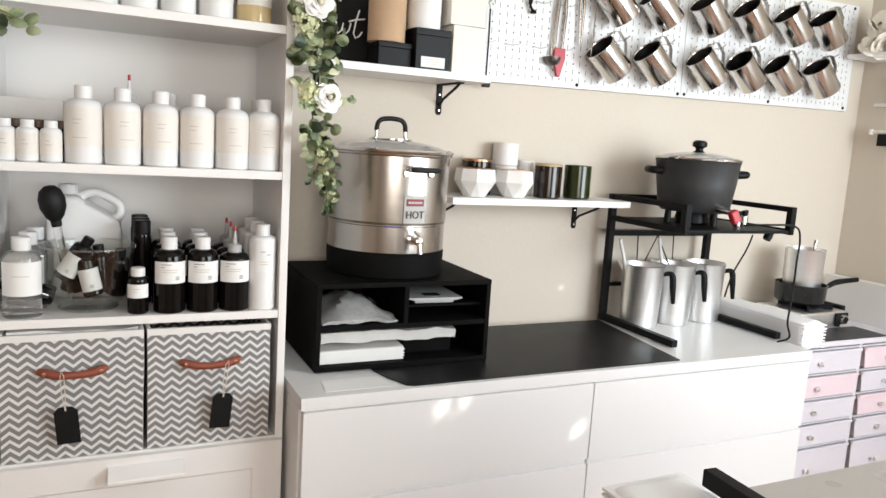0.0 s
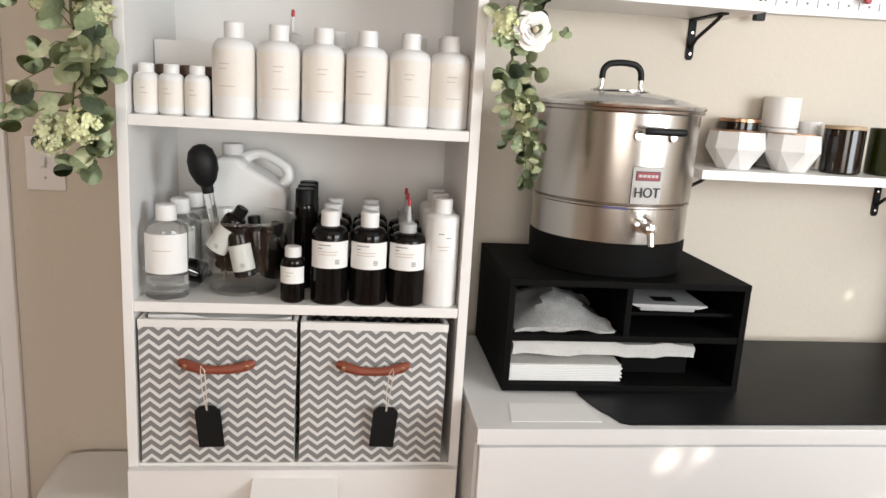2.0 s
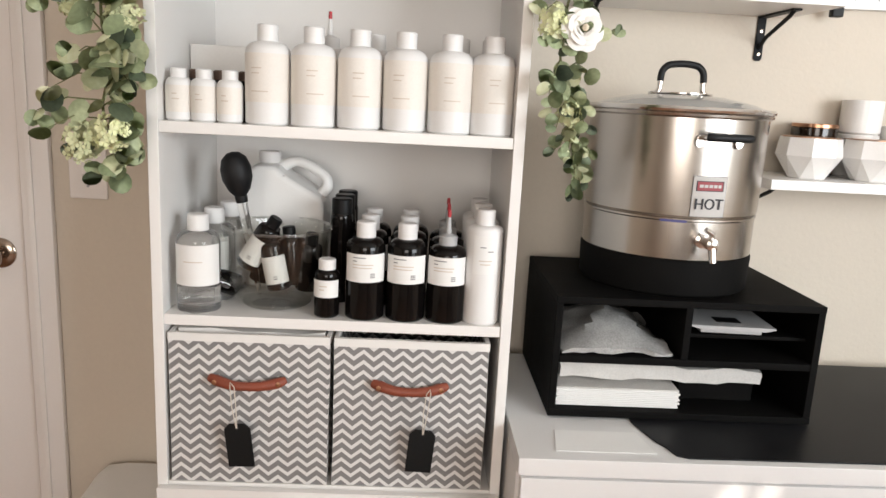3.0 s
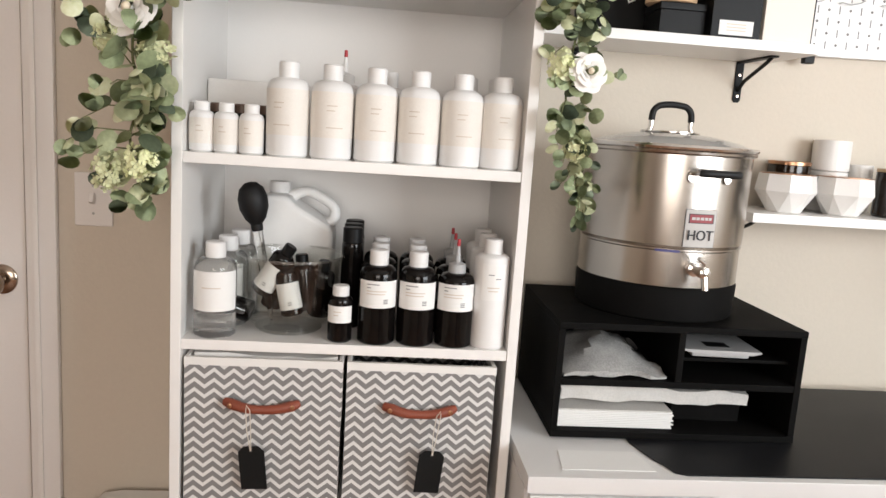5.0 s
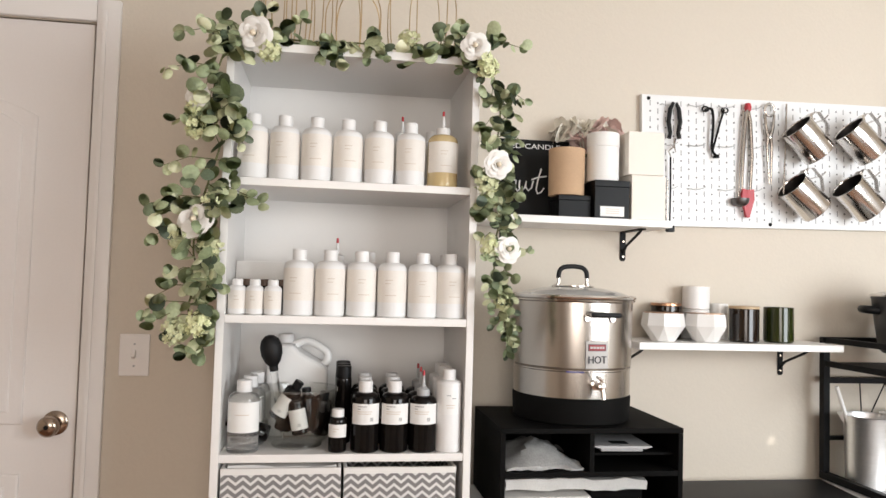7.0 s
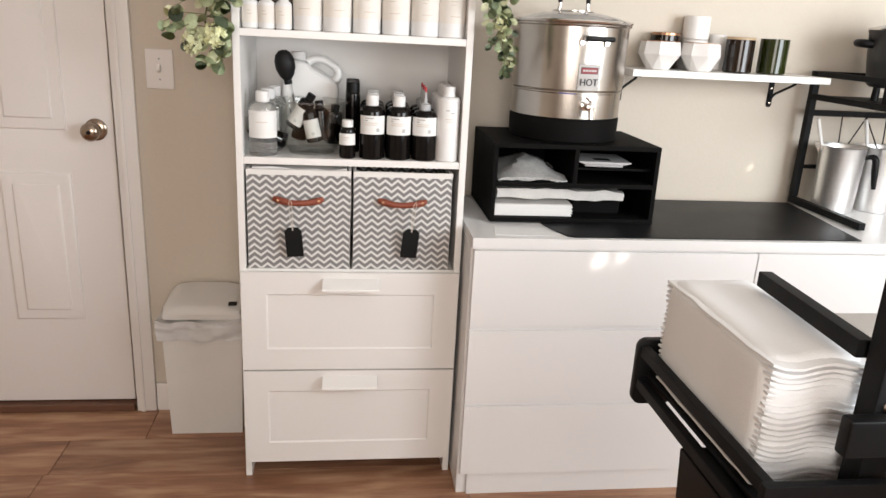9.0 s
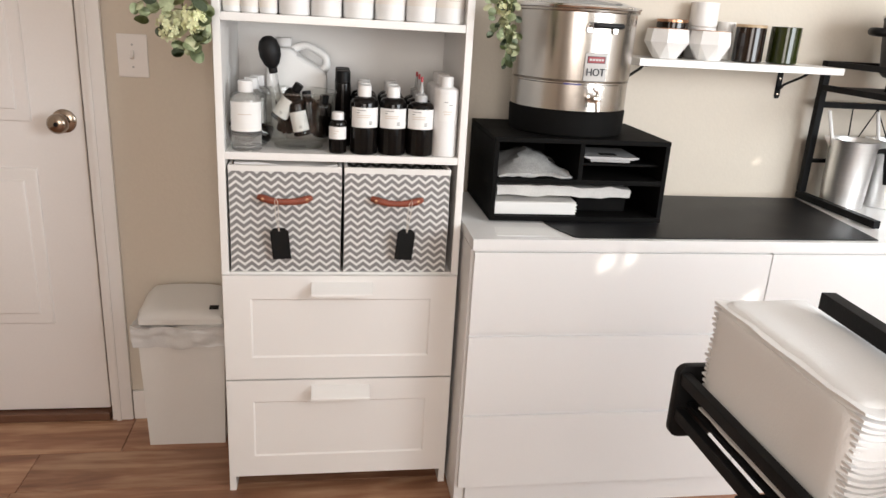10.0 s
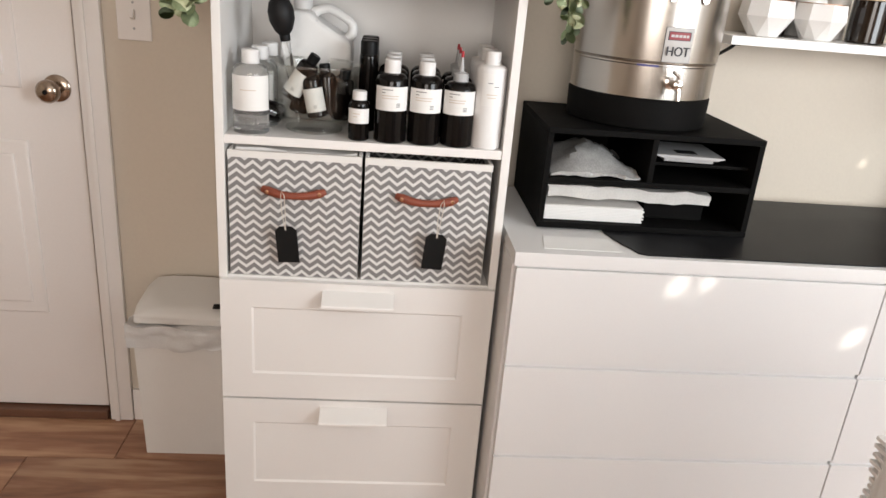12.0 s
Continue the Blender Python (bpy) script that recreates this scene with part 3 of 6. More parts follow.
for x0, x1 in ((MX0 + 0.006, MID - 0.0015), (MID + 0.0015, MX1 - 0.006)):
    for z0, z1 in ((0.531, MZ - 0.034), (0.303, 0.519), (0.073, 0.291)):
        dr = part("drawer", box(x0, x1, MY0, MY0 + 0.019, z0, z1, 0.0015), LACQUER, ch)
        part("finger_groove", box(x0 + 0.002, x1 - 0.002, MY0 + 0.008, MY0 + 0.019, z1 + 0.0004, z1 + 0.010, 0), LACQUER, dr)

# black protective mat, its near corner cut in a curve
mat_out = [(0.826, 0.01), (0.836, -0.03), (0.846, -0.062), (0.857, -0.082), (0.866, -0.11), (0.884, -0.118), (1.712, -0.112), (1.768, 0.343), (0.83, 0.343)]
b = slab(mat_out, 0.0, 0.0025)
moved(b, Matrix(((1, 0, 0, 0), (0, 0, 1, 0), (0, 1, 0, MZ + 0.0006), (0, 0, 0, 1))))
tagged(part("counter_mat", b, MAT, None, "", 20), "thin black mat lying on the white chest", "mat")
# White patch added in place of the chest top's glossy reflection.
b = slab([(0.672, -0.105), (0.835, -0.105), (0.822, -0.03), (0.682, -0.03)], 0, 0.0012)
moved(b, Matrix(((1, 0, 0, 0), (0, 0, 1, 0), (0, 1, 0, MZ + 0.0006), (0, 0, 0, 1))))
tagged(part("paper_sheet", b, PAPER, None, "", 20), "thin white patch standing in for a reflection on the chest", "paper")

# ---- desk organizer ----
og = thing("desk_organizer", (0, 0, 0), "black wooden desk organizer shelf standing on the chest", "organizer")
OX0, OX1, OY0, OY1, OZ0, OZ1 = 0.678, 1.152, 0.02, 0.345, MZ + 0.004, 1.003
t = 0.013
part("bottom_board", box(OX0, OX1, OY0, OY1, OZ0, OZ0 + t), BLACK_WOOD, og)
part("top_board", box(OX0, OX1, OY0, OY1, OZ1 - t, OZ1), BLACK_WOOD, og)
part("side_board", box(OX0, OX0 + t, OY0 + 0.001, OY1, OZ0 + t, OZ1 - t), BLACK_WOOD, og)
part("side_board", box(OX1 - t, OX1, OY0 + 0.001, OY1, OZ0 + t, OZ1 - t), BLACK_WOOD, og)
part("back_board", box(OX0 + t, OX1 - t, OY1 - 0.006, OY1 - 0.001, OZ0 + t, OZ1 - t, 0), BLACK_WOOD, og)
OM = 0.896
part("shelf_board", box(OX0 + t, OX1 - t, OY0 + 0.002, OY1 - 0.007, OM - t, OM), BLACK_WOOD, og)
part("divider_board", box(0.905, 0.905 + t, OY0 + 0.002, OY1 - 0.007, OM, OZ1 - t), BLACK_WOOD, og)
part("half_shelf", box(0.919, OX1 - t, OY0 + 0.03, OY1 - 0.007, 0.929, 0.936), BLACK_WOOD, og)


def crumple(bm, amp, scale, seed=0.0):
    for v in bm.verts:
        d = noise.noise_vector(v.co * scale + Vector((seed, seed * 1.7, 0)))
        v.co += d * amp
    return bm


def grid_block(x0, x1, y0, y1, z0, z1, n=10, m=8):
    b = bmesh.new()
    bmesh.ops.create_cube(b, size=1)
    bmesh.ops.subdivide_edges(b, edges=b.edges[:], cuts=n, use_grid_fill=True)
    for v in b.verts:
        v.co = Vector(((x0 + x1) / 2 + v.co.x * (x1 - x0), (y0 + y1) / 2 + v.co.y * (y1 - y0), (z0 + z1) / 2 + v.co.z * (z1 - z0)))
    return b


# clear bag: thick in the middle and pinched towards its edges
b = grid_block(0.698, 0.893, 0.032, 0.26, -1, 1, 11)
for v in b.verts:
    fx, fy = abs((v.co.x - 0.788) / 0.098), abs((v.co.y - 0.147) / 0.1125)
    h = 0.026 * max(0.0, 1 - fx ** 1.6) * max(0.06, 1 - fy ** 3) + 0.004
    v.co.z = OM + 0.004 + h * (v.co.z + 1) * 0.9
crumple(crumple(b, 0.011, 20), 0.006, 55, 4.0)
for v in b.verts:
    v.co.z = max(v.co.z, OM + 0.001)
tagged(part("plastic_bag", b, BAG_CLEAR, None, "", 22), "crumpled clear plastic bag in the black organizer", "bag")
sc = thing("digital_scale", (1.003, 0.12, 0.9365), "flat silver digital scale in the organizer slot", "scale", turn=-3)
part("scale_body", box(-0.055, 0.055, -0.075, 0.075, 0.003, 0.012, 0.003, 2), GREY_PLASTIC, sc)
part("weighing_plate", slab([(-0.058, 0.0122), (0.058, 0.0122), (0.075, 0.0165), (0.074, 0.0195), (-0.074, 0.0195), (-0.075, 0.0165)], -0.085, 0.06, 0.0008), GREY_PLASTIC, sc)
part("display", box(-0.022, 0.022, -0.06, -0.03, 0.0196, 0.0206, 0), BLACK_PLASTIC, sc)
sh = thing("paper_stack", (0.8, 0.17, OZ0 + t + 0.0005), "stack of white folded paper inside the black organizer", "paper")
for i in range(9):
    z = i * 0.0035
    part("sheet", box(-0.106 + 0.002 * math.sin(i * 2.1), 0.118 + 0.003 * math.sin(i * 3.7), -0.13, 0.13, z, z + 0.0032, 0.0008, 1), PAPER, sh)
part("envelope", moved(box(-0.106, 0.118, -0.128, 0.12, 0.0, 0.004, 0.001, 1), Matrix.Translation((0, 0, 0.034)) @ Matrix.Rotation(radians(2), 4, "X")), OLD_PAPER, sh)
b = grid_block(0.70, 1.075, 0.06, 0.22, OZ0 + t + 0.045, OZ0 + t + 0.072, 12)
crumple(crumple(b, 0.009, 18, 3.0), 0.004, 60, 1.0)
tagged(part("paper_parcel", b, OLD_PAPER, None, "", 50), "wrinkled pale paper parcel lying on the paper stack", "parcel")
b = grid_block(0.935, 1.075, 0.09, 0.2, OZ0 + t + 0.0008, OZ0 + t + 0.044, 6)
tagged(part("black_pouch", crumple(b, 0.002, 20), BLACK_WOOD, None, "", 50), "black pouch under the paper parcel in the organizer", "pouch")

# ---- stock pot ----
pot = thing("stock_pot", (0.912, 0.197, OZ1), "large brushed steel melting pot with glass lid and spigot", "pot")
part("heater_base", lathe([(0.0, 0.0), (0.152, 0.0), (0.156, 0.004), (0.158, 0.062), (0.156, 0.066), (0, 0.066)], 64), BLACK_WOOD, pot, "matt black heater base")
part("pot_body", lathe([(0.0, 0.066), (0.154, 0.066), (0.156, 0.068), (0.156, 0.134), (0.1575, 0.136), (0.1575, 0.139), (0.1545, 0.141), (0.1585, 0.145), (0.1605, 0.31), (0.1665, 0.313), (0.1672, 0.317), (0.1655, 0.32), (0.157, 0.32), (0.157, 0.30), (0, 0.299)], 96), STEEL, pot, "brushed stainless steel drum", 18)
lid = part("lid", lathe([(0.166, 0.3205), (0.167, 0.324), (0.158, 0.327), (0.13, 0.337), (0.08, 0.347), (0.03, 0.351), (0, 0.3515), (0, 0.3485), (0.03, 0.348), (0.08, 0.344), (0.13, 0.334), (0.157, 0.3245), (0.16, 0.3205)], 64, cap=False), GLASS_LID, pot, "domed clear glass lid")
part("lid_rim", lathe([(0.1605, 0.3203), (0.169, 0.3203), (0.1702, 0.324), (0.168, 0.328), (0.162, 0.3287)], 64, cap=False), STEEL_RING, lid, "polished steel rim")
part("lid_disc", lathe([(0, 0.352), (0.055, 0.3505), (0.055, 0.3525), (0.02, 0.354), (0, 0.354)], 32), STEEL_RING, lid)
for s in (-1, 1):
    part("handle_post", tube([(s * 0.052, 0, 0.348), (s * 0.044, 0, 0.352), (s * 0.04, 0, 0.36), (s * 0.04, 0, 0.383)], 0.005, 10), STEEL_RING, lid)
    part("rivet", lathe([(0.009, 0), (0.008, 0.004), (0, 0.005)], 12, s * 0.052, 0, 0.349), STEEL_RING, lid)
grip = [(-0.0405, 0, 0.373)] + [(-0.017 + 0.023 * math.cos(radians(a)), 0, 0.383 + 0.021 * math.sin(radians(a))) for a in (180, 155, 130, 105)] + [(0, 0, 0.4055)] + [(0.017 + 0.023 * math.cos(radians(a)), 0, 0.383 + 0.021 * math.sin(radians(a))) for a in (75, 50, 25, 0)] + [(0.0405, 0, 0.373)]
part("lid_grip", tube(grip, 0.0064, 12, glide=3), BLACK_RUBBER, lid, "black rubber grip")


def on_drum(angle, r, z):
    """A frame on the drum's skin: x along it, y into it."""
    return Matrix.Rotation(radians(angle), 4, "Z") @ Matrix.Translation((0, -r, z))


for ang in (7, 187):
    m = on_drum(ang, 0.1605, 0.278)
    b = tube([(-0.036, -0.0, 0), (-0.037, -0.022, 0.002), (-0.034, -0.034, 0.003), (0.034, -0.034, 0.003), (0.037, -0.022, 0.002), (0.036, 0, 0)], 0.004, 10)
    hd = part("side_handle", moved(b, m), STEEL_RING, pot, "steel loop handle with black grip")
    part("handle_grip", moved(tube([(-0.038, -0.03, 0.003), (-0.03, -0.037, 0.003), (0.03, -0.037, 0.003), (0.038, -0.03, 0.003)], 0.0068, 12), m), BLACK_RUBBER, hd, "black rubber grip")
    for s in (-1, 1):
        part("handle_tab", moved(lathe([(0.0075, -0.001), (0.007, 0.002), (0, 0.003)], 14), m @ Matrix.Translation((s * 0.036, 0, -0.006)) @ Matrix.Rotation(radians(90), 4, "X") @ Matrix.Scale(1.5, 4, (0, 1, 0))), STEEL_RING, hd)
# warning sticker bent to the drum
STICKER = surface("silvery_sticker", (0.46, 0.44, 0.42), 0.5, vary=0.05, scale=20, bump=0.01)
FADED_RED = surface("faded_red_print", (0.27, 0.035, 0.045), 0.5, vary=0.1, scale=60)
st = part("warning_sticker", wrap(0.161, 0.146, 0.214, -95.8, -74.7, 12), STICKER, pot, "white warning sticker with a red heading")
part("sticker_border", wrap(0.1606, 0.1452, 0.2148, -96.1, -74.4, 12), PRINT_GREY, st)
part("heading_border", wrap(0.1612, 0.1892, 0.2068, -94.0, -76.5, 12), PRINT_BLACK, st)
part("red_heading", wrap(0.1614, 0.1905, 0.2055, -93.3, -77.2, 12), FADED_RED, st)
for a0, a1 in ((-92, -89.6), (-89.1, -86.8), (-86.2, -83.8), (-83.2, -81), (-80.4, -78.4)):
    part("heading_mark", wrap(0.1617, 0.1955, 0.2005, a0, a1, 3), STICKER, st)
for k in (0, 0.0005, 0.001):
    lettering("hot_word", "HOT", 0.0265, on_drum(4.7, 0.1622 + k * 0.1, 0.1665) @ Matrix.Translation((k - 0.0005, 0, 0)) @ FACING @ Matrix.Scale(0.9, 4, (1, 0, 0)), PRINT_BLACK, st)
m = on_drum(4.0, 0.1565, 0.104)
sp = part("spigot", moved(lathe([(0.013, 0), (0.013, 0.005), (0.0075, 0.007), (0.0075, 0.026), (0.0105, 0.028), (0.0105, 0.044), (0.005, 0.046), (0, 0.046)], 20), m @ Matrix.Rotation(radians(90), 4, "X")), STEEL_RING, pot, "polished steel tap with lever")
part("spout", moved(tube([(0, -0.037, 0.0), (0.002, -0.041, -0.012), (0.003, -0.044, -0.03)], [0.0075, 0.007, 0.0062], 14), m), STEEL_RING, sp)
part("tap_lever", moved(tube([(0, -0.035, 0.008), (0, -0.036, 0.018), (-0.014, -0.04, 0.026)], [0.005, 0.0045, 0.0038], 10), m), STEEL_RING, sp)
part("blue_mark", wrap(0.1592, 0.1335, 0.1375, -113, -97, 8), surface("blue_tape", (0.06, 0.06, 0.2), 0.5), pot, "blue tape mark")


# ---- bottles ----
def bottle_profile(r, h, neck, cap_h, dome=0.62):
    body = h - cap_h
    s = body - r * dome
    return [(0, 0), (r - 0.003, 0), (r, 0.003), (r, s)] + [(neck + (r - neck) * math.cos(a) ** 0.8, s + r * dome * math.sin(a) * 0.86) for a in (0.35, 0.7, 1.05, 1.35)] + [(neck, body - 0.002), (neck, body + 0.003), (0, body + 0.003)]


def make_bottle(name, label, r, h, body_mat, cap_mat, lab=None, lab_mat=None, lines=(), group="", category="bottle", tip=None, cap="screw", neck=None, cap_r=None, dome=0.62):
    th = thing(name, (0, 0, 0), label, category, group)
    neck = neck or r * 0.4
    cap_r = cap_r or neck + 0.0025
    cap_h = min(0.024, h * 0.16)
    part("bottle_body", lathe(bottle_profile(r, h, neck, cap_h, dome), 32), body_mat, th)
    c0 = h - cap_h
    if cap == "screw":
        part("cap", lathe([(cap_r, c0 - 0.004), (cap_r, c0 + cap_h - 0.002), (cap_r - 0.002, c0 + cap_h), (0, c0 + cap_h)], 24), cap_mat, th)
    else:
        c = part("cap", lathe([(cap_r, c0 - 0.004), (cap_r, c0 + 0.013), (cap_r * 0.6, c0 + 0.016), (0.0055, c0 + 0.018), (0.0026, c0 + 0.046), (0, c0 + 0.046)], 24), cap_mat, th, "pointed nozzle cap")
        part("tip", lathe([(0.0026, c0 + 0.0445), (0.0034, c0 + 0.047), (0.0028, c0 + 0.057), (0, c0 + 0.058)], 10), RED_PLASTIC, c, "small red tip")
    if lab:
        z0, z1, a = lab
        lb = part("label", wrap(r, z0, z1, -90 - a, -90 + a, 20), lab_mat, th, "paper label with small unreadable print")
        for zz, a0, a1, mt in lines:
            part("text_line", wrap(r + 0.0003, zz, zz + 0.0016, a0, a1, 6), mt, lb)
    return th


def put(src, x, y, z, turn=0.0):
    return copy_thing(src, pose(x, y, z, 0, 0, turn))


def away(*sources):
    for s in sources:
        for o in (*s.children_recursive, s):
            bpy.data.objects.remove(o)


TAN = [(0.088, -112, -84, PRINT_TAN), (0.080, -112, -90, PRINT_TAN), (0.052, -112, -68, PRINT_TAN)]
rng = random.Random(4)
scent = make_bottle("fragrance_bottle", "white round-shouldered plastic bottle with a cream label", 0.0357, 0.158, BOTTLE_WHITE, CAP_WHITE, (0.036, 0.112, 88), LABEL_CREAM, TAN, "white bottles on the bookcase shelves")
scent_tip = make_bottle("fragrance_bottle", "white plastic bottle with a pointed nozzle and red tip", 0.0357, 0.158, BOTTLE_WHITE, CAP_WHITE, (0.036, 0.112, 88), LABEL_CREAM, TAN, "white bottles on the bookcase shelves", cap="nozzle")
oil = make_bottle("oil_bottle", "clear bottle of amber oil with nozzle cap and cream label", 0.0375, 0.160, OIL, CAP_WHITE, (0.036, 0.112, 80), LABEL_CREAM, TAN, cap="nozzle")
for x in (0.0625, 0.1365, 0.2115, 0.2865, 0.363, 0.4395):
    put(scent, x, 0.05 + rng.uniform(-0.003, 0.003), SH[3], rng.uniform(-14, 14))
put(oil, 0.520, 0.052, SH[3], 6)
put(scent_tip, 0.425, 0.128, SH[3], 20)
put(scent, 0.505, 0.137, SH[3], 4)
for x, px in ((0.181, 0), (0.2545, 0), (0.329, 0), (0.4035, 0), (0.4775, 0), (0.5465, 0)):
    put(scent, x, 0.046 + rng.uniform(-0.003, 0.003), SH[2], rng.uniform(-14, 14))
put(scent_tip, 0.270, 0.125, SH[2], -8)
for x in (0.345, 0.49, 0.545):
    put(scent, x + 0.004, 0.122, SH[2], rng.uniform(-20, 20))
small = make_bottle("small_bottle", "small white plastic bottle with a cream label", 0.0205, 0.083, BOTTLE_WHITE, CAP_WHITE, (0.014, 0.056, 80), LABEL_CREAM, [(0.042, -108, -86, PRINT_TAN), (0.034, -108, -76, PRINT_TAN)], "small white bottles", neck=0.010)
small_dark = make_bottle("small_dark_bottle", "small dark bottle with a brown cap behind white ones", 0.0195, 0.083, AMBER_DARK, BROWN_CAP, None, None, (), "small dark bottles", neck=0.012, cap_r=0.0145)
for x in (0.041, 0.081, 0.1225):
    put(small, x, 0.034, SH[2], rng.uniform(-10, 10))
    put(small_dark, x + 0.017, 0.082, SH[2], rng.uniform(-10, 10))
bx = thing("white_box", (0.083, 0.22, SH[2]), "plain white cardboard box standing behind the small bottles", "box")
part("box_body", box(-0.062, 0.055, -0.05, 0.05, 0, 0.082, 0.002), WHITE_CARD, bx)
part("box_lid", box(-0.064, 0.057, -0.052, 0.052, 0.0825, 0.128, 0.002), WHITE_CARD, bx)

DARK_LINES = [(0.108, -128, -90, PRINT_GREY), (0.102, -128, -115, PRINT_GREY), (0.096, -128, -68, PRINT_TAN), (0.091, -128, -72, PRINT_TAN), (0.078, -76, -62, PRINT_GREY), (0.075, -76, -62, PRINT_GREY), (0.081, -76, -62, PRINT_GREY)]
dark = make_bottle("dark_bottle", "dark brown bottle with white cap and white paper label", 0.0335, 0.166, AMBER_DARK, CAP_WHITE, (0.067, 0.115, 68), LABEL_WHITE, DARK_LINES, "dark bottles with white labels", neck=0.0135, cap_r=0.0165)
dark_tip = make_bottle("dark_bottle", "dark brown bottle with grey nozzle cap and red tip", 0.0335, 0.158, AMBER_DARK, GREY_PLASTIC, (0.067, 0.115, 68), LABEL_WHITE, DARK_LINES, "dark bottles with white labels", cap="nozzle", neck=0.0135, cap_r=0.0155)
for row, y in enumerate((0.038, 0.112, 0.186)):
    for x in (0.348, 0.418):
        put(dark, x + 0.002 * row, y, SH[1], rng.uniform(-9, 6))
    put(dark_tip, 0.487 + 0.002 * row, y, SH[1], rng.uniform(-9, 9))
tall = make_bottle("tall_white_bottle", "tall slim white bottle with a faint printed label", 0.031, 0.196, BOTTLE_WHITE, CAP_WHITE, (0.09, 0.155, 40), LABEL_WHITE, [(0.135, -108, -90, PRINT_GREY), (0.128, -84, -66, PRINT_GREY), (0.112, -110, -70, PRINT_TAN), (0.106, -106, -74, PRINT_TAN)], "tall white bottles", neck=0.0135, cap_r=0.0165, dome=0.34)
for y in (0.034, 0.1, 0.166):
    put(tall, 0.5485, y, SH[1], rng.uniform(-6, 6))
tiny = make_bottle("tiny_dark_bottle", "small dark brown vial with white cap and label", 0.0215, 0.100, AMBER_DARK, CAP_WHITE, (0.036, 0.066, 70), LABEL_WHITE, [(0.055, -115, -80, PRINT_TAN), (0.049, -115, -92, PRINT_TAN)], neck=0.0125, cap_r=0.0145)
put(tiny, 0.284, 0.032, SH[1], -4)
black = make_bottle("black_bottle", "slim black bottle with a black cap behind the bowl", 0.02, 0.19, AMBER_DARK, BLACK_PLASTIC, None, None, (), "black capped bottles", neck=0.015, cap_r=0.0185)
for y in (0.13, 0.185, 0.24):
    put(black, 0.297, y, SH[1])
clear = make_bottle("clear_bottle", "clear plastic bottle with white cap and large white label", 0.036, 0.165, CLEAR_BOTTLE, CAP_WHITE, (0.048, 0.117, 75), LABEL_WHITE, [(0.088, -120, -70, PRINT_TAN)], "clear bottles with white caps", neck=0.0145, cap_r=0.0175)
put(clear, 0.0655, 0.042, SH[1], 5)
put(clear, 0.072, 0.118, SH[1], -20)
put(clear, 0.08, 0.194, SH[1], 9)
dropper = make_bottle("dropper_bottle", "small dark bottle with black cap lying in the bowl", 0.0205, 0.104, AMBER_DARK, BLACK_PLASTIC, (0.012, 0.06, 72), LABEL_WHITE, [(0.02, -100, -80, PRINT_GREY), (0.024, -100, -80, PRINT_GREY)], "dark bottles in the glass bowl", neck=0.0095, cap_r=0.0115)
BX, BY = 0.187, 0.10
for dx, dy, dz, rx, ry, rz in ((0.011, -0.034, 0.034, -4, -12, 3), (-0.05, -0.02, 0.07, 0, 32, -8), (0.03, 0.0, 0.036, 2, 6, 185), (0.054, -0.014, 0.03, -3, -6, 178), (-0.066, -0.012, 0.03, 0, 74, 175), (-0.012, 0.012, 0.058, 62, -28, 150), (0.0, 0.042, 0.03, -4, 10, 200), (-0.038, 0.034, 0.03, 4, -14, 170)):
    copy_thing(dropper, pose(BX + dx, BY + dy, SH[1] + dz, rx, ry, rz))
away(scent, scent_tip, oil, small, small_dark, dark, dark_tip, tall, tiny, black, clear, dropper)

# glass batter bowl with a handle
bowl = thing("glass_bowl", (BX, BY, SH[1] + 0.0005), "clear glass batter bowl full of small dark bottles", "bowl")
part("bowl_body", lathe([(0.058, 0.0075), (0.063, 0.009), (0.074, 0.018), (0.085, 0.04), (0.0885, 0.075), (0.09, 0.11), (0.0945, 0.1355), (0.092, 0.1355), (0.0875, 0.11), (0.086, 0.075), (0.0825, 0.042), (0.072, 0.0205), (0.061, 0.0115), (0.057, 0.0095)], 48, cap=False), THIN_GLASS, bowl)
part("bowl_rim", tube([(0.0955 * math.cos(i * math.pi / 24), 0.0955 * math.sin(i * math.pi / 24), 0.1385) for i in range(49)], 0.0024, 8), EDGE_GLASS, bowl, "rounded clear glass rim")
part("bowl_foot", lathe([(0.05, 0.0), (0.0575, 0.0005), (0.061, 0.0035), (0.059, 0.007), (0.05, 0.0085), (0.0, 0.0095)], 40), EDGE_GLASS, bowl, "thick clear glass foot")
part("bowl_handle", tube([(-0.084, -0.03, 0.12), (-0.105, -0.038, 0.114), (-0.113, -0.041, 0.085), (-0.105, -0.038, 0.052), (-0.077, -0.028, 0.034)], 0.007, 12, glide=5), EDGE_GLASS, bowl)

# milky jug with its slanted hollow handle
jg = thing("plastic_jug", (0.2, 0.245, SH[1] + 0.0005), "milky white plastic gallon jug with a moulded handle", "jug")
b = slab([(-0.095, 0.0), (0.0524, 0.0), (0.0571, 0.01), (0.0571, 0.168), (0.0488, 0.18), (0.0264, 0.193), (-0.0113, 0.2145), (-0.0243, 0.223), (-0.033, 0.236), (-0.078, 0.236), (-0.098, 0.205), (-0.1, 0.01)], -0.055, 0.055, 0.012)
part("jug_body", b, JUG, jg, smooth=60)
part("jug_handle", tube([(-0.0373, 0, 0.225), (-0.0208, 0, 0.2355), (-0.0043, 0, 0.2405), (0.0123, 0, 0.2375), (0.0359, 0, 0.225), (0.0512, 0, 0.2135), (0.0553, 0, 0.2), (0.0524, 0, 0.187), (0.0406, 0, 0.175)], [0.0135, 0.011, 0.0098, 0.0098, 0.0098, 0.0104, 0.011, 0.012, 0.013], 14, glide=4), JUG, jg)
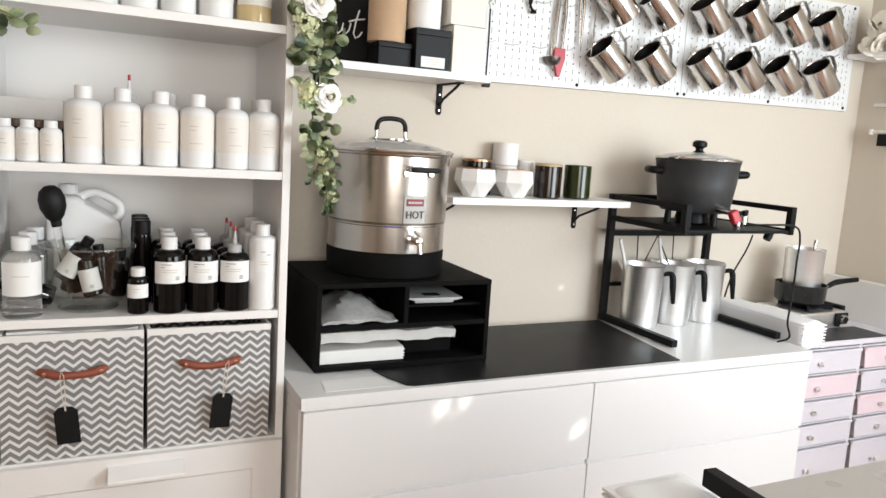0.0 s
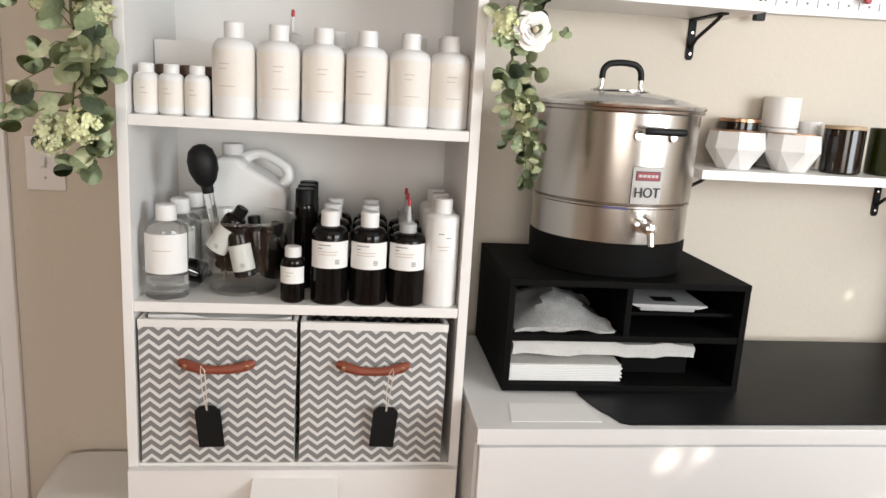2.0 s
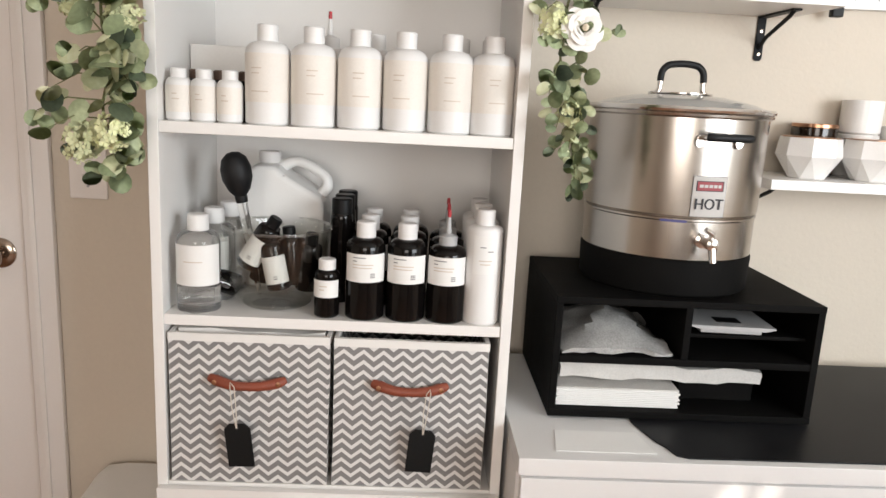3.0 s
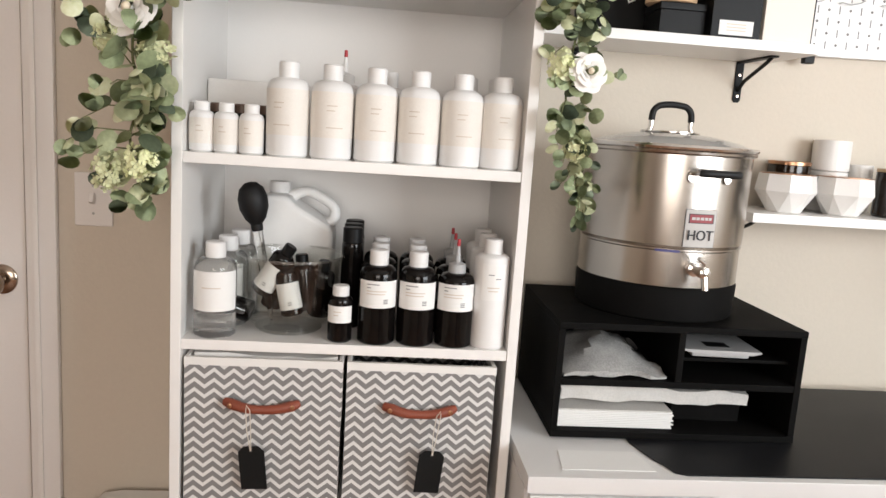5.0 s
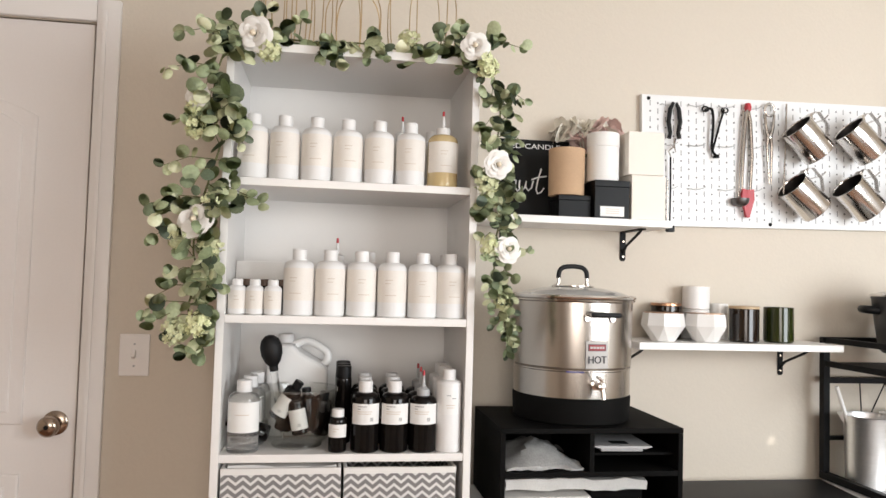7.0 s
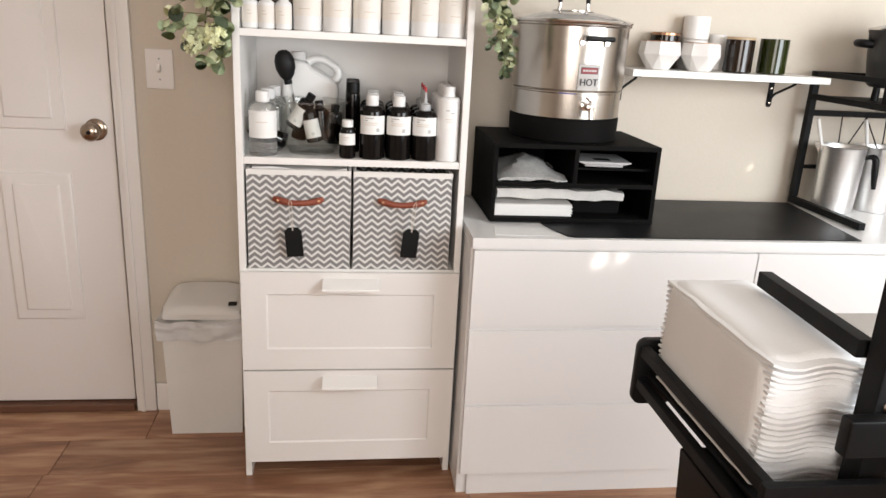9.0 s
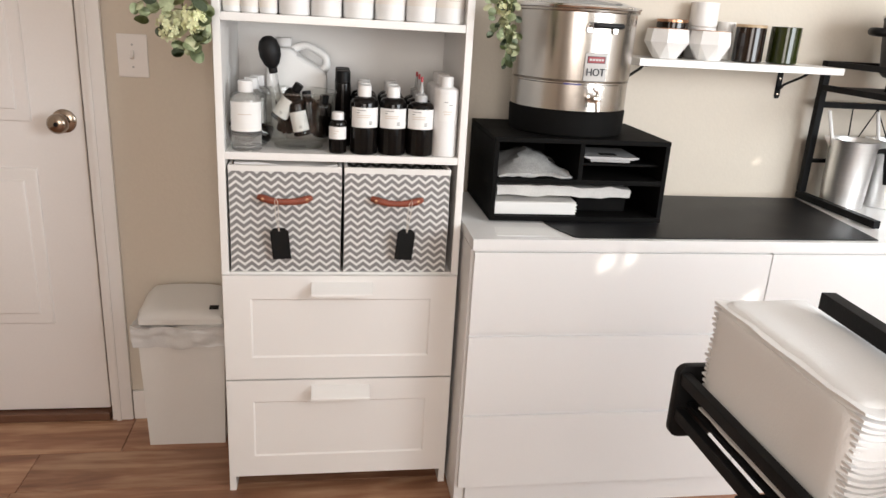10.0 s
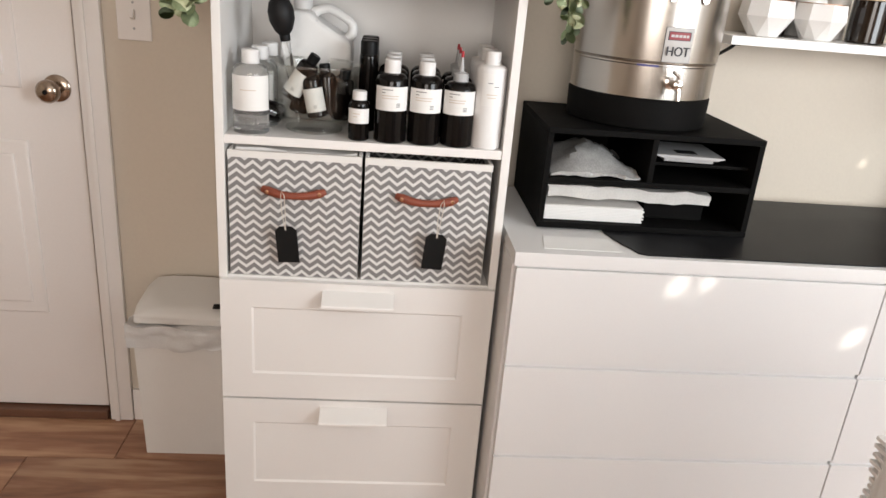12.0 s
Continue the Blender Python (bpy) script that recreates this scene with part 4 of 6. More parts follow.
part("jug_cap", lathe([(0.019, 0.236), (0.021, 0.239), (0.021, 0.255), (0.019, 0.258), (0, 0.258)], 28, -0.055, 0), CAP_WHITE, jg)
# baster leaning in the bowl
bs = thing("baster", (0.148, 0.082, SH[1] + 0.03), "clear baster with a black rubber bulb leaning in the bowl", "baster")
bs.matrix_world = pose(0.155, 0.105, SH[1] + 0.012, 6, -9, 0)
part("glass_tube", tube([(0, 0, 0), (0, 0, 0.06), (0, 0, 0.185)], [0.003, 0.008, 0.009], 14), GLASS, bs)
part("rubber_bulb", lathe([(0.010, 0.172), (0.0108, 0.18), (0.0105, 0.184), (0.0185, 0.194), (0.0255, 0.213), (0.0262, 0.232), (0.021, 0.249), (0.011, 0.258), (0, 0.2605)], 28), BLACK_RUBBER, bs)


# ---- fabric baskets ----
def basket(name, x, w, tag_x, label):
    bk = thing(name, (x, 0.004, 0.6455), label, "storage basket", "chevron baskets in the bookcase")
    h, d, tk = 0.272, 0.31, 0.006
    lip = 0.014
    part("front_wall", crumple(grid_block(0, w, 0, tk, 0, h - lip, 8), 0.0016, 9, x * 9), CHEVRON, bk, smooth=60)
    part("side_wall", box(0, tk, tk, d, 0, h - lip, 0.001), CHEVRON, bk)
    part("side_wall", box(w - tk, w, tk, d, 0, h - lip, 0.001), CHEVRON, bk)
    part("rear_wall", box(tk, w - tk, d - tk, d, 0, h - lip, 0.001), CHEVRON, bk)
    part("base", box(tk, w - tk, tk, d - tk, 0, 0.006, 0), BASKET_LINING, bk)
    b = crumple(grid_block(-0.001, w + 0.001, -0.0012, tk + 0.001, h - lip, h, 8), 0.0012, 12, x)
    box(-0.001, tk + 0.001, tk + 0.001, d, h - lip, h, 0.001, bm=b)
    box(w - tk - 0.001, w + 0.001, tk + 0.001, d, h - lip, h, 0.001, bm=b)
    box(tk, w - tk, d - tk - 0.001, d + 0.001, h - lip, h, 0.001, bm=b)
    part("rim", b, BASKET_LINING, bk, "white fabric rim", 60)
    cx, cz = w / 2 - 0.001, 0.19
    pts = [(cx - 0.064, -0.006, cz + 0.006), (cx - 0.05, -0.012, cz + 0.003), (cx - 0.025, -0.018, cz - 0.002), (cx, -0.019, cz - 0.003), (cx + 0.025, -0.018, cz - 0.002), (cx + 0.05, -0.012, cz + 0.002), (cx + 0.064, -0.006, cz + 0.006)]
    hd = part("handle", tube(pts, [0.007, 0.0095, 0.0082, 0.0075, 0.0082, 0.0095, 0.006], 12, glide=4), LEATHER, bk, "reddish tan leather handle")
    for s in (-1, 1):
        part("rivet", moved(lathe([(0.0045, 0), (0.004, 0.002), (0, 0.003)], 10), Matrix.Translation((cx + s * 0.053, -0.020, cz + 0.003)) @ Matrix.Rotation(radians(90), 4, "X")), COPPER, hd)
    return bk, cx, cz


def chalk_tag(x, z, turn):
    tg = thing("chalkboard_tag", (x, -0.026, z), "small black chalkboard tag hanging by twine from a basket handle", "tag", "chalkboard tags")
    tg.matrix_world = pose(x, -0.026, z, 7, turn, turn)
    out = [(-0.0225, -0.098), (0.0225, -0.098), (0.0225, -0.024), (0.013, -0.014), (-0.013, -0.014), (-0.0225, -0.024)]
    part("tag_board", slab(out, 0, 0.003, 0.0006), CHALK, tg, smooth=20)
    part("eyelet", moved(lathe([(0.003, 0), (0.003, 0.0008), (0, 0.0008)], 12), Matrix.Translation((0, -0.0001, -0.021)) @ Matrix.Rotation(radians(90), 4, "X")), HOLE, tg)
    part("twine_loop", tube([(-0.0005, -0.001, -0.021), (-0.004, 0.0, 0.02), (-0.003, 0.001, 0.055), (0.001, -0.006, 0.069), (0.004, 0.001, 0.056), (0.003, 0.0, 0.02), (0.0005, -0.001, -0.021)], 0.0009, 6), TWINE, tg)


for x, w, tx, lab in ((0.024, 0.270, 0.142, "grey and white chevron fabric basket with leather handle"), (0.302, 0.264, 0.460, "grey and white chevron fabric basket, its top empty")):
    bk, cx, cz = basket("fabric_basket", x, w, tx, lab)
    chalk_tag(tx, 0.782, -4 if tx < 0.3 else 4)
b = crumple(grid_block(0.034, 0.286, 0.02, 0.30, 0.86, 0.919, 8), 0.006, 14, 2.0)
tagged(part("folded_fabric", b, BASKET_LINING, None, "", 60), "folded white fabric filling the chevron basket", "fabric")


# ---- wall shelves ----
def bracket(x, y0, z, reach, drop, label="black steel shelf bracket screwed to the wall"):
    br = thing("shelf_bracket", (x, WY, z), label, "bracket", "black shelf brackets")
    part("wall_strip", slab([(-0.009, -drop), (-0.005, -drop - 0.006), (0.005, -drop - 0.006), (0.009, -drop), (0.009, 0), (-0.009, 0)], -0.004, -0.0003, 0.0006), BLACK_STEEL, br, smooth=20)
    part("shelf_strip", box(-0.009, 0.009, -reach, -0.0045, -0.004, -0.0002, 0.0006, 1), BLACK_STEEL, br)
    part("brace", tube([(0, -0.004, -drop + 0.02), (0, -0.03, -drop + 0.04), (0, -reach + 0.03, -0.012), (0, -reach + 0.015, -0.004)], 0.0042, 8), BLACK_STEEL, br)
    for h in (-drop + 0.008, -0.03):
        part("bolt", moved(lathe([(0.004, 0), (0.0035, 0.002), (0, 0.0025)], 10), Matrix.Translation((0, -0.004, h)) @ Matrix.Rotation(radians(90), 4, "X")), NICKEL, br)
    return br


tagged(part("wall_shelf", box(0.64, 1.203, 0.2, WY - 0.0005, 1.526, 1.546, 0.0015), LAMINATE), "white laminate wall shelf holding boxes and a sign", "shelf", "white wall shelves")
tagged(part("wall_shelf", box(1.112, 1.742, 0.205, WY - 0.0005, 1.183, 1.203, 0.0015), LAMINATE), "white laminate wall shelf holding candle vessels", "shelf", "white wall shelves")
for x in (0.76, 1.14):
    bracket(x, 0.2, 1.526, 0.15, 0.085)
for x in (1.15, 1.67):
    bracket(x, 0.205, 1.183, 0.15, 0.085)

# things on the upper shelf
Z = 1.5464
sg = thing("chalkboard_sign", (0.838, 0.345, Z), "black candle sign with white lettering leaning on the wall", "sign")
sg.matrix_world = pose(0.838, 0.345, Z, -9, 0, 0)
part("sign_board", box(-0.1, 0.118, 0, 0.012, 0, 0.247, 0.001), CHALK, sg)
lettering("sign_lettering", "ED CANDLE", 0.022, Matrix.Translation((0.012, -0.0008, 0.225)) @ FACING @ Matrix.Scale(1.3, 4, (1, 0, 0)), LABEL_WHITE, sg)
for stroke in (
        [(-0.098, 0.10), (-0.088, 0.112), (-0.078, 0.108), (-0.074, 0.103)],
        [(-0.052, 0.108), (-0.064, 0.110), (-0.074, 0.098), (-0.075, 0.084), (-0.066, 0.079), (-0.055, 0.09), (-0.05, 0.108), (-0.053, 0.088), (-0.047, 0.079), (-0.038, 0.086)],
        [(-0.04, 0.108), (-0.042, 0.09), (-0.036, 0.08), (-0.027, 0.088), (-0.022, 0.106), (-0.024, 0.09), (-0.017, 0.081), (-0.008, 0.09), (-0.003, 0.108)],
        [(0.02, 0.142), (0.01, 0.112), (0.004, 0.085), (0.008, 0.074), (0.018, 0.079), (0.026, 0.09)],
        [(-0.008, 0.111), (0.01, 0.118), (0.034, 0.122)]):
    part("script_stroke", tube([(x * 1.12 + 0.006, -0.0008, z * 1.15 - 0.006) for x, z in stroke], 0.0024, 6), LABEL_WHITE, sg)


def carton(name, x, y, z, w, d, h, material, label, category="box", seam=None, turn=0.0):
    c = thing(name, (x, y, z), label, category, turn=turn)
    if seam:
        part("box_body", box(-w / 2, w / 2, -d / 2, d / 2, 0, seam - 0.0004, 0.0015), material, c)
        part("box_lid", box(-w / 2 - 0.001, w / 2 + 0.001, -d / 2 - 0.001, d / 2 + 0.001, seam, h, 0.0015), material, c)
    else:
        part("box_body", box(-w / 2, w / 2, -d / 2, d / 2, 0, h, 0.002), material, c)
    return c


carton("black_box", 0.927, 0.28, Z, 0.094, 0.09, 0.064, BLACK_PLASTIC, "low black cardboard box under a kraft tube", seam=0.05)
bb = carton("black_box", 1.029, 0.265, Z, 0.102, 0.1, 0.108, BLACK_PLASTIC, "black cardboard box with a white label", seam=0.09)
lb = part("label", box(-0.035, 0.035, -0.0515, -0.0508, 0.006, 0.034, 0), LABEL_WHITE, bb, "white paper label")
for z in (0.026, 0.020, 0.014):
    part("text_line", box(-0.02, 0.02, -0.0520, -0.0516, z, z + 0.0016, 0), PRINT_TAN, lb)
tb = thing("kraft_tube", (0.914, 0.275, Z + 0.0645), "brown kraft paper tube box standing on a black box", "tube box")
part("tube_body", lathe([(0, 0), (0.05, 0), (0.051, 0.001), (0.051, 0.118), (0.0515, 0.119), (0.0515, 0.133), (0.05, 0.1345), (0, 0.1345)], 48), KRAFT, tb)
tb = thing("white_tube", (1.018, 0.265, Z + 0.1085), "white paper tube box with lid on a black box", "tube box")
part("tube_body", lathe([(0, 0), (0.0445, 0), (0.0455, 0.001), (0.0455, 0.098), (0, 0.098)], 48), WHITE_CARD, tb)
part("tube_lid", lathe([(0.045, 0.0983), (0.0467, 0.0985), (0.0467, 0.137), (0.0455, 0.1385), (0, 0.1385)], 48), WHITE_CARD, tb)
carton("cream_box", 1.138, 0.27, Z, 0.104, 0.1, 0.128, CREAM_CARD, "cream cardboard box, the lower of two", turn=2)
carton("cream_box", 1.132, 0.27, Z + 0.1285, 0.106, 0.1, 0.124, CREAM_CARD, "cream cardboard box stacked on another", turn=-1)


def petal_mesh(size, cup, material):
    b = bmesh.new()
    rows = []
    for i in range(5):
        v = i / 4
        w = math.sin(math.pi * (0.16 + 0.52 * v)) ** 0.8 * 0.66
        rows.append([b.verts.new((size * w * (j / 4 - 0.5) * 2, size * cup * (v * v - 0.25 * abs(j / 4 - 0.5)), size * (v - 0.3 * v * v * (j / 2 - 1) ** 2 * abs(j / 2 - 1)))) for j in range(5)])
    for a, c in zip(rows, rows[1:]):
        for j in range(4):
            b.faces.new((a[j], a[j + 1], c[j + 1], c[j]))
    return finish(b, "petal", material, 80)


PETAL = petal_mesh(0.026, 0.45, ROSE)
PETAL_PINK = petal_mesh(0.03, 0.4, PINK_PETAL)
PETAL_CREAM = petal_mesh(0.03, 0.4, CREAM_PETAL)
HEART = finish(crumple(lathe([(0, 0), (0.006, 0.002), (0.0075, 0.007), (0.004, 0.012), (0, 0.013)], 10), 0.001, 300), "heart", ROSE_HEART, 60)


def rose(parent, m, size, rnd, mesh=None, heart=True):
    """A bloom of three whorls of cupped petals that looks along the local z."""
    fl = new("rose")
    fl.parent = parent
    fl.matrix_basis = m
    fl.empty_display_size = 0.01
    for whorl, (count, lean, r, s) in enumerate(((3, 10, 0.004, 0.5), (4, 26, 0.006, 0.68), (5, 44, 0.007, 0.9), (6, 64, 0.008, 1.06))):
        for i in range(count):
            a = 360 * (i + 0.5 * whorl) / count + rnd.uniform(-12, 12)
            p = new("petal", mesh or PETAL)
            p.parent = fl
            p.matrix_basis = Matrix.Rotation(radians(a), 4, "Z") @ Matrix.Translation((0, r, 0)) @ Matrix.Rotation(radians(-lean + rnd.uniform(-8, 8)), 4, "X") @ Matrix.Scale(size * s, 4)
    if heart:
        h = new("heart", HEART)
        h.parent = fl
        h.matrix_basis = Matrix.Translation((0, 0, 0.006)) @ Matrix.Scale(size * 0.85, 4)


rnd = random.Random(21)


def bouquet(name, place, label, blooms, spread, scale, pink=0.33, up=0.0):
    bq = thing(name, place, label, "artificial flowers")
    for i in range(blooms):
        d = Vector((rnd.uniform(-1, 1), rnd.uniform(-1, 0.4), rnd.uniform(-0.5, 1)))
        q = d.to_track_quat("Z", "Y").to_matrix().to_4x4()
        at = Vector((rnd.uniform(-1, 1) * spread[0], rnd.uniform(-1, 1) * spread[1], up + rnd.uniform(0, 1) * spread[2]))
        tint = pink * (1 + 0.9 * at.x / spread[0])
        rose(bq, Matrix.Translation(at) @ q, scale * rnd.uniform(0.8, 1.15), rnd, PETAL_PINK if rnd.random() < tint else PETAL_CREAM, False)
    b = tube([(0, 0, -0.01), (0.004, 0, up + spread[2] * 0.7)], 0.003, 6)
    part("stem", b, STEM, bq)
    return bq


bouquet("flower_bunch", (1.0, 0.355, Z + 0.205), "cream and blush artificial flowers behind the boxes", 34, (0.088, 0.022, 0.062), 0.85, 0.4, 0.022)
bouquet("flower_bunch", (2.93, 0.24, 1.80), "pale pink and white artificial flowers on the wall ledge", 20, (0.055, 0.06, 0.12), 1.35)
tagged(part("wall_ledge", box(2.86, RIGHT - 0.0005, 0.08, 0.36, 1.775, 1.79), LAMINATE), "small white ledge on the side wall carrying flowers", "shelf")
hk = thing("wall_rack", (RIGHT, 0.22, 1.60), "white wall rack with a rod and a black clip", "rack")
part("rack_plate", box(-0.03, -0.0005, -0.16, 0.1, 0.0, 0.012), LAMINATE, hk)
part("rack_panel", box(-0.012, -0.0005, -0.16, 0.06, 0.0125, 0.14), WHITE_CARD, hk)
part("rod", tube([(-0.035, -0.18, -0.1), (-0.035, 0.09, -0.1)], 0.006, 10), LAMINATE, hk)
part("rod_end", lathe([(0.009, 0), (0.009, 0.02), (0, 0.02)], 12, -0.035, 0.09, -0.11), LAMINATE, hk)
part("black_clip", box(-0.045, -0.025, -0.12, 0.055, -0.155, -0.108, 0.002), BLACK_PLASTIC, hk)
part("rod_arm", box(-0.035, -0.0005, -0.02, -0.01, -0.106, -0.094, 0.001), LAMINATE, hk)

# candle vessels on the lower shelf
Z = 1.2034


def faceted_cup(x, y, label, turn):
    c = thing("faceted_cup", (x, y, Z), label, "candle vessel", "faceted ceramic vessels", turn=turn)
    b = bmesh.new()
    n, rings = 8, []
    for k, (r, h) in enumerate(((0.035, 0.0), (0.0625, 0.045), (0.0575, 0.081), (0.0535, 0.081), (0.055, 0.045), (0.03, 0.006))):
        off = 0 if k in (0, 5) else math.pi / n
        rings.append([b.verts.new((r * math.cos(2 * math.pi * i / n + off), r * math.sin(2 * math.pi * i / n + off), h)) for i in range(n)])
    for k, (a, c2) in enumerate(zip(rings, rings[1:])):
        for i in range(n):
            j = (i + 1) % n
            if k == 0:
                b.faces.new((a[i], a[j], c2[i]))
                b.faces.new((a[j], c2[j], c2[i]))
            elif k == 4:
                b.faces.new((a[i], c2[j], c2[i]))
                b.faces.new((a[i], a[j], c2[j]))
            else:
                b.faces.new((a[i], a[j], c2[j], c2[i]))
    b.faces.new(rings[0])
    b.faces.new(rings[-1])
    part("cup_body", b, CERAMIC, c, smooth=10)
    part("gilt_rim", lathe([(0.0535, 0.0811), (0.0574, 0.0811), (0.057, 0.0828), (0.0539, 0.0828)], 8), COPPER, c, "thin copper rim", 20)


faceted_cup(1.214, 0.275, "white faceted ceramic candle vessel with copper rim", 0)
faceted_cup(1.346, 0.275, "white faceted ceramic candle vessel beside its twin", 17)


def jar(x, y, r, h, body, label, lid=None, z=Z, name="candle_jar", group=""):
    j = thing(name, (x, y, z), label, "candle jar", group)
    part("jar_body", lathe([(0, 0), (r - 0.004, 0), (r, 0.004), (r, h - 0.001), (r - 0.001, h), (r - 0.0035, h - 0.001), (r - 0.0035, 0.008), (0, 0.008)], 40, cap=False), body, j)
    if lid:
        part("jar_lid", lathe([(0, h + 0.0003), (r + 0.0005, h + 0.0003), (r + 0.0005, h + 0.007), (r - 0.001, h + 0.008), (0, h + 0.008)], 40), lid, j)
    return j


jar(1.474, 0.285, 0.0425, 0.098, BROWN_GLASS, "dark amber glass candle jar with a wooden lid", BAMBOO)
jar(1.589, 0.29, 0.0425, 0.105, GREEN_GLASS, "dark green glass candle jar, open")
jar(1.262, 0.356, 0.045, 0.1, BROWN_GLASS, "black glass candle jar with a thin gilt lid behind the cups", COPPER)
jar(1.36, 0.36, 0.04, 0.09, CERAMIC, "white ceramic jar, the lower of two stacked", None)
jar(1.36, 0.36, 0.04, 0.07, CERAMIC, "white ceramic jar stacked on another", None, Z + 0.0904)
jar(1.44, 0.366, 0.026, 0.11, CERAMIC, "small white ceramic jar behind the cups")


# ---- pegboard ----
PX0, PX1, PZ0, PZ1, PY = 1.19, 2.93, 1.548, 1.956, WY - 0.02
pb = thing("pegboard", (0, 0, 0), "white metal pegboard with holes and slots on the wall", "pegboard")
for x0, x1 in ((PX0, 2.058), (2.0595, PX1)):
    p = part("board_panel", box(x0, x1, PY, WY - 0.0005, PZ0, PZ1, 0.002), PEG, pb)
    # Holes and slots are flat patches with their inner shade put into the grey.
    b = bmesh.new()
    nx = int((x1 - x0 - 0.05) / 0.0254)
    for i in range(nx + 1):
        for k in range(15):
            x, z = x0 + 0.027 + i * 0.0254, PZ0 + 0.026 + k * 0.0254
            if (i + k) % 2:
                o = [(x + 0.0032 * math.cos(a * math.pi / 4), PY - 0.0004, z + 0.0032 * math.sin(a * math.pi / 4)) for a in range(8)]
            else:
                o = [(x - 0.0013, PY - 0.0004, z - 0.0085), (x + 0.0013, PY - 0.0004, z - 0.0085), (x + 0.0013, PY - 0.0004, z + 0.0085), (x - 0.0013, PY - 0.0004, z + 0.0085)]
            b.faces.new([b.verts.new(c) for c in o])
    tagged(part("peg_hole", b, SHADOW_GREY, p, smooth=0), kind="stuff")
for x in (1.212, 1.618, 2.045, 2.075, 2.488, 2.905):
    for z in (PZ0 + 0.012, PZ1 - 0.012):
        part("screw", moved(lathe([(0.006, 0), (0.0055, 0.002), (0.003, 0.0035), (0, 0.0035)], 14), Matrix.Translation((x, PY, z)) @ Matrix.Rotation(radians(90), 4, "X")), BLACK_STEEL, pb)
for z in (1.80, 1.665, 1.925):
    for x in (1.25, 1.34, 1.44, 1.53):
        part("wire_hook", tube([(x, PY + 0.004, z), (x, PY - 0.012, z), (x + 0.02, PY - 0.014, z - 0.004), (x + 0.04, PY - 0.016, z), (x + 0.05, PY - 0.018, z + 0.006)], 0.0014, 6), GREY_PLASTIC, pb)

tilt = Matrix.Translation((1.3, 0, 1.75))
pb.matrix_world = tilt @ Matrix.Rotation(radians(-1.0), 4, "Y") @ tilt.inverted()

# pouring cups hung by their handles
cup = thing("pouring_cup", (0, 0, 0), "polished steel pouring cup hung tilted on the pegboard", "cup", "steel pouring cups on the pegboard")
R, L = 0.0495, 0.116
TIP = Matrix.Rotation(radians(-47), 4, "Y") @ Matrix.Translation((0, 0, -L / 2))
part("cup_body", moved(lathe([(0, 0), (R - 0.004, 0), (R - 0.001, 0.0015), (R, 0.004), (R, L - 0.002), (R + 0.0015, L), (R - 0.0005, L), (R - 0.0015, L - 0.003)], 40, cap=False), TIP), STEEL_RING, cup, "", 25)
part("cup_inside", moved(lathe([(0, 0.003), (R - 0.0035, 0.005), (R - 0.002, L - 0.003)], 40, cap=False), TIP), DARK_INSIDE, cup, "dull, much darker steel inside")
part("spout_lip", moved(slab([(R - 0.002, L - 0.03), (R + 0.014, L + 0.001), (R - 0.002, L)], -0.012, 0.012, 0.001), TIP), STEEL_RING, cup)
hp = [(-R, 0, L - 0.012), (-R - 0.028, 0, L - 0.006), (-R - 0.04, 0, L - 0.018), (-R - 0.036, 0, 0.055), (-R - 0.012, 0, 0.028), (-R, 0, 0.022)]
b = bmesh.new()
ring = [(Vector(p) + Vector((0, s * 0.008, 0))) for p in hp for s in (-1, 1)]
vs = [b.verts.new(v) for v in ring]
for i in range(len(hp) - 1):
    b.faces.new((vs[2 * i], vs[2 * i + 1], vs[2 * i + 3], vs[2 * i + 2]))
bmesh.ops.solidify(b, geom=b.faces[:], thickness=0.0016)
moved(b, TIP @ Matrix.Rotation(radians(180), 4, "Z"))
part("cup_handle", moved(b, Matrix.Identity(4)), STEEL_RING, cup, "steel strap handle")
crnd = random.Random(3)
for z, xs in ((1.648, (1.697, 1.885, 2.115, 2.300, 2.490, 2.690)), (1.826, (1.708, 1.89, 2.107, 2.305, 2.510, 2.695))):
    for i, x in enumerate(xs):
        up = 0.006 * i
        copy_thing(cup, pose(x, 0.325, z + up, 0, crnd.uniform(-4, 4), crnd.uniform(-5, 5)))
        part("wire_hook", tube([(x + 0.062, PY + 0.004, z + up + 0.062), (x + 0.062, 0.33, z + up + 0.064), (x + 0.062, 0.312, z + up + 0.074)], 0.0022, 8), STEEL_RING, pb)
away(cup)

# hand tools on the pegboard
TY = PY - 0.014
tl = thing("snips", (1.288, TY, 1.93), "black handled wick snips hung on the pegboard", "tool")
for s in (-1, 1):
    part("snip_handle", tube([(s * 0.004, 0, 0), (s * 0.014, 0, -0.02), (s * 0.019, 0, -0.06), (s * 0.013, 0, -0.095), (s * 0.017, 0, -0.112)], [0.005, 0.007, 0.0072, 0.0062, 0.007], 8), BLACK_RUBBER, tl)
part("blade", tube([(0.002, 0, -0.112), (0, 0, -0.135), (0.006, 0, -0.155)], [0.004, 0.003, 0.001], 6), STEEL_RING, tl)
tl = thing("wick_trimmer", (1.425, TY, 1.925), "black angled wick trimmer hung on the pegboard", "tool")
part("trimmer_arm", tube([(-0.035, 0, -0.012), (-0.014, 0, -0.008), (-0.008, 0, -0.05), (-0.012, 0, -0.13), (0.004, 0, -0.153)], 0.0042, 8, glide=4), BLACK_STEEL, tl)
part("trimmer_arm", tube([(0.03, 0.004, -0.005), (0.016, 0.004, -0.05), (-0.008, 0.004, -0.14)], 0.0035, 8), BLACK_STEEL, tl)
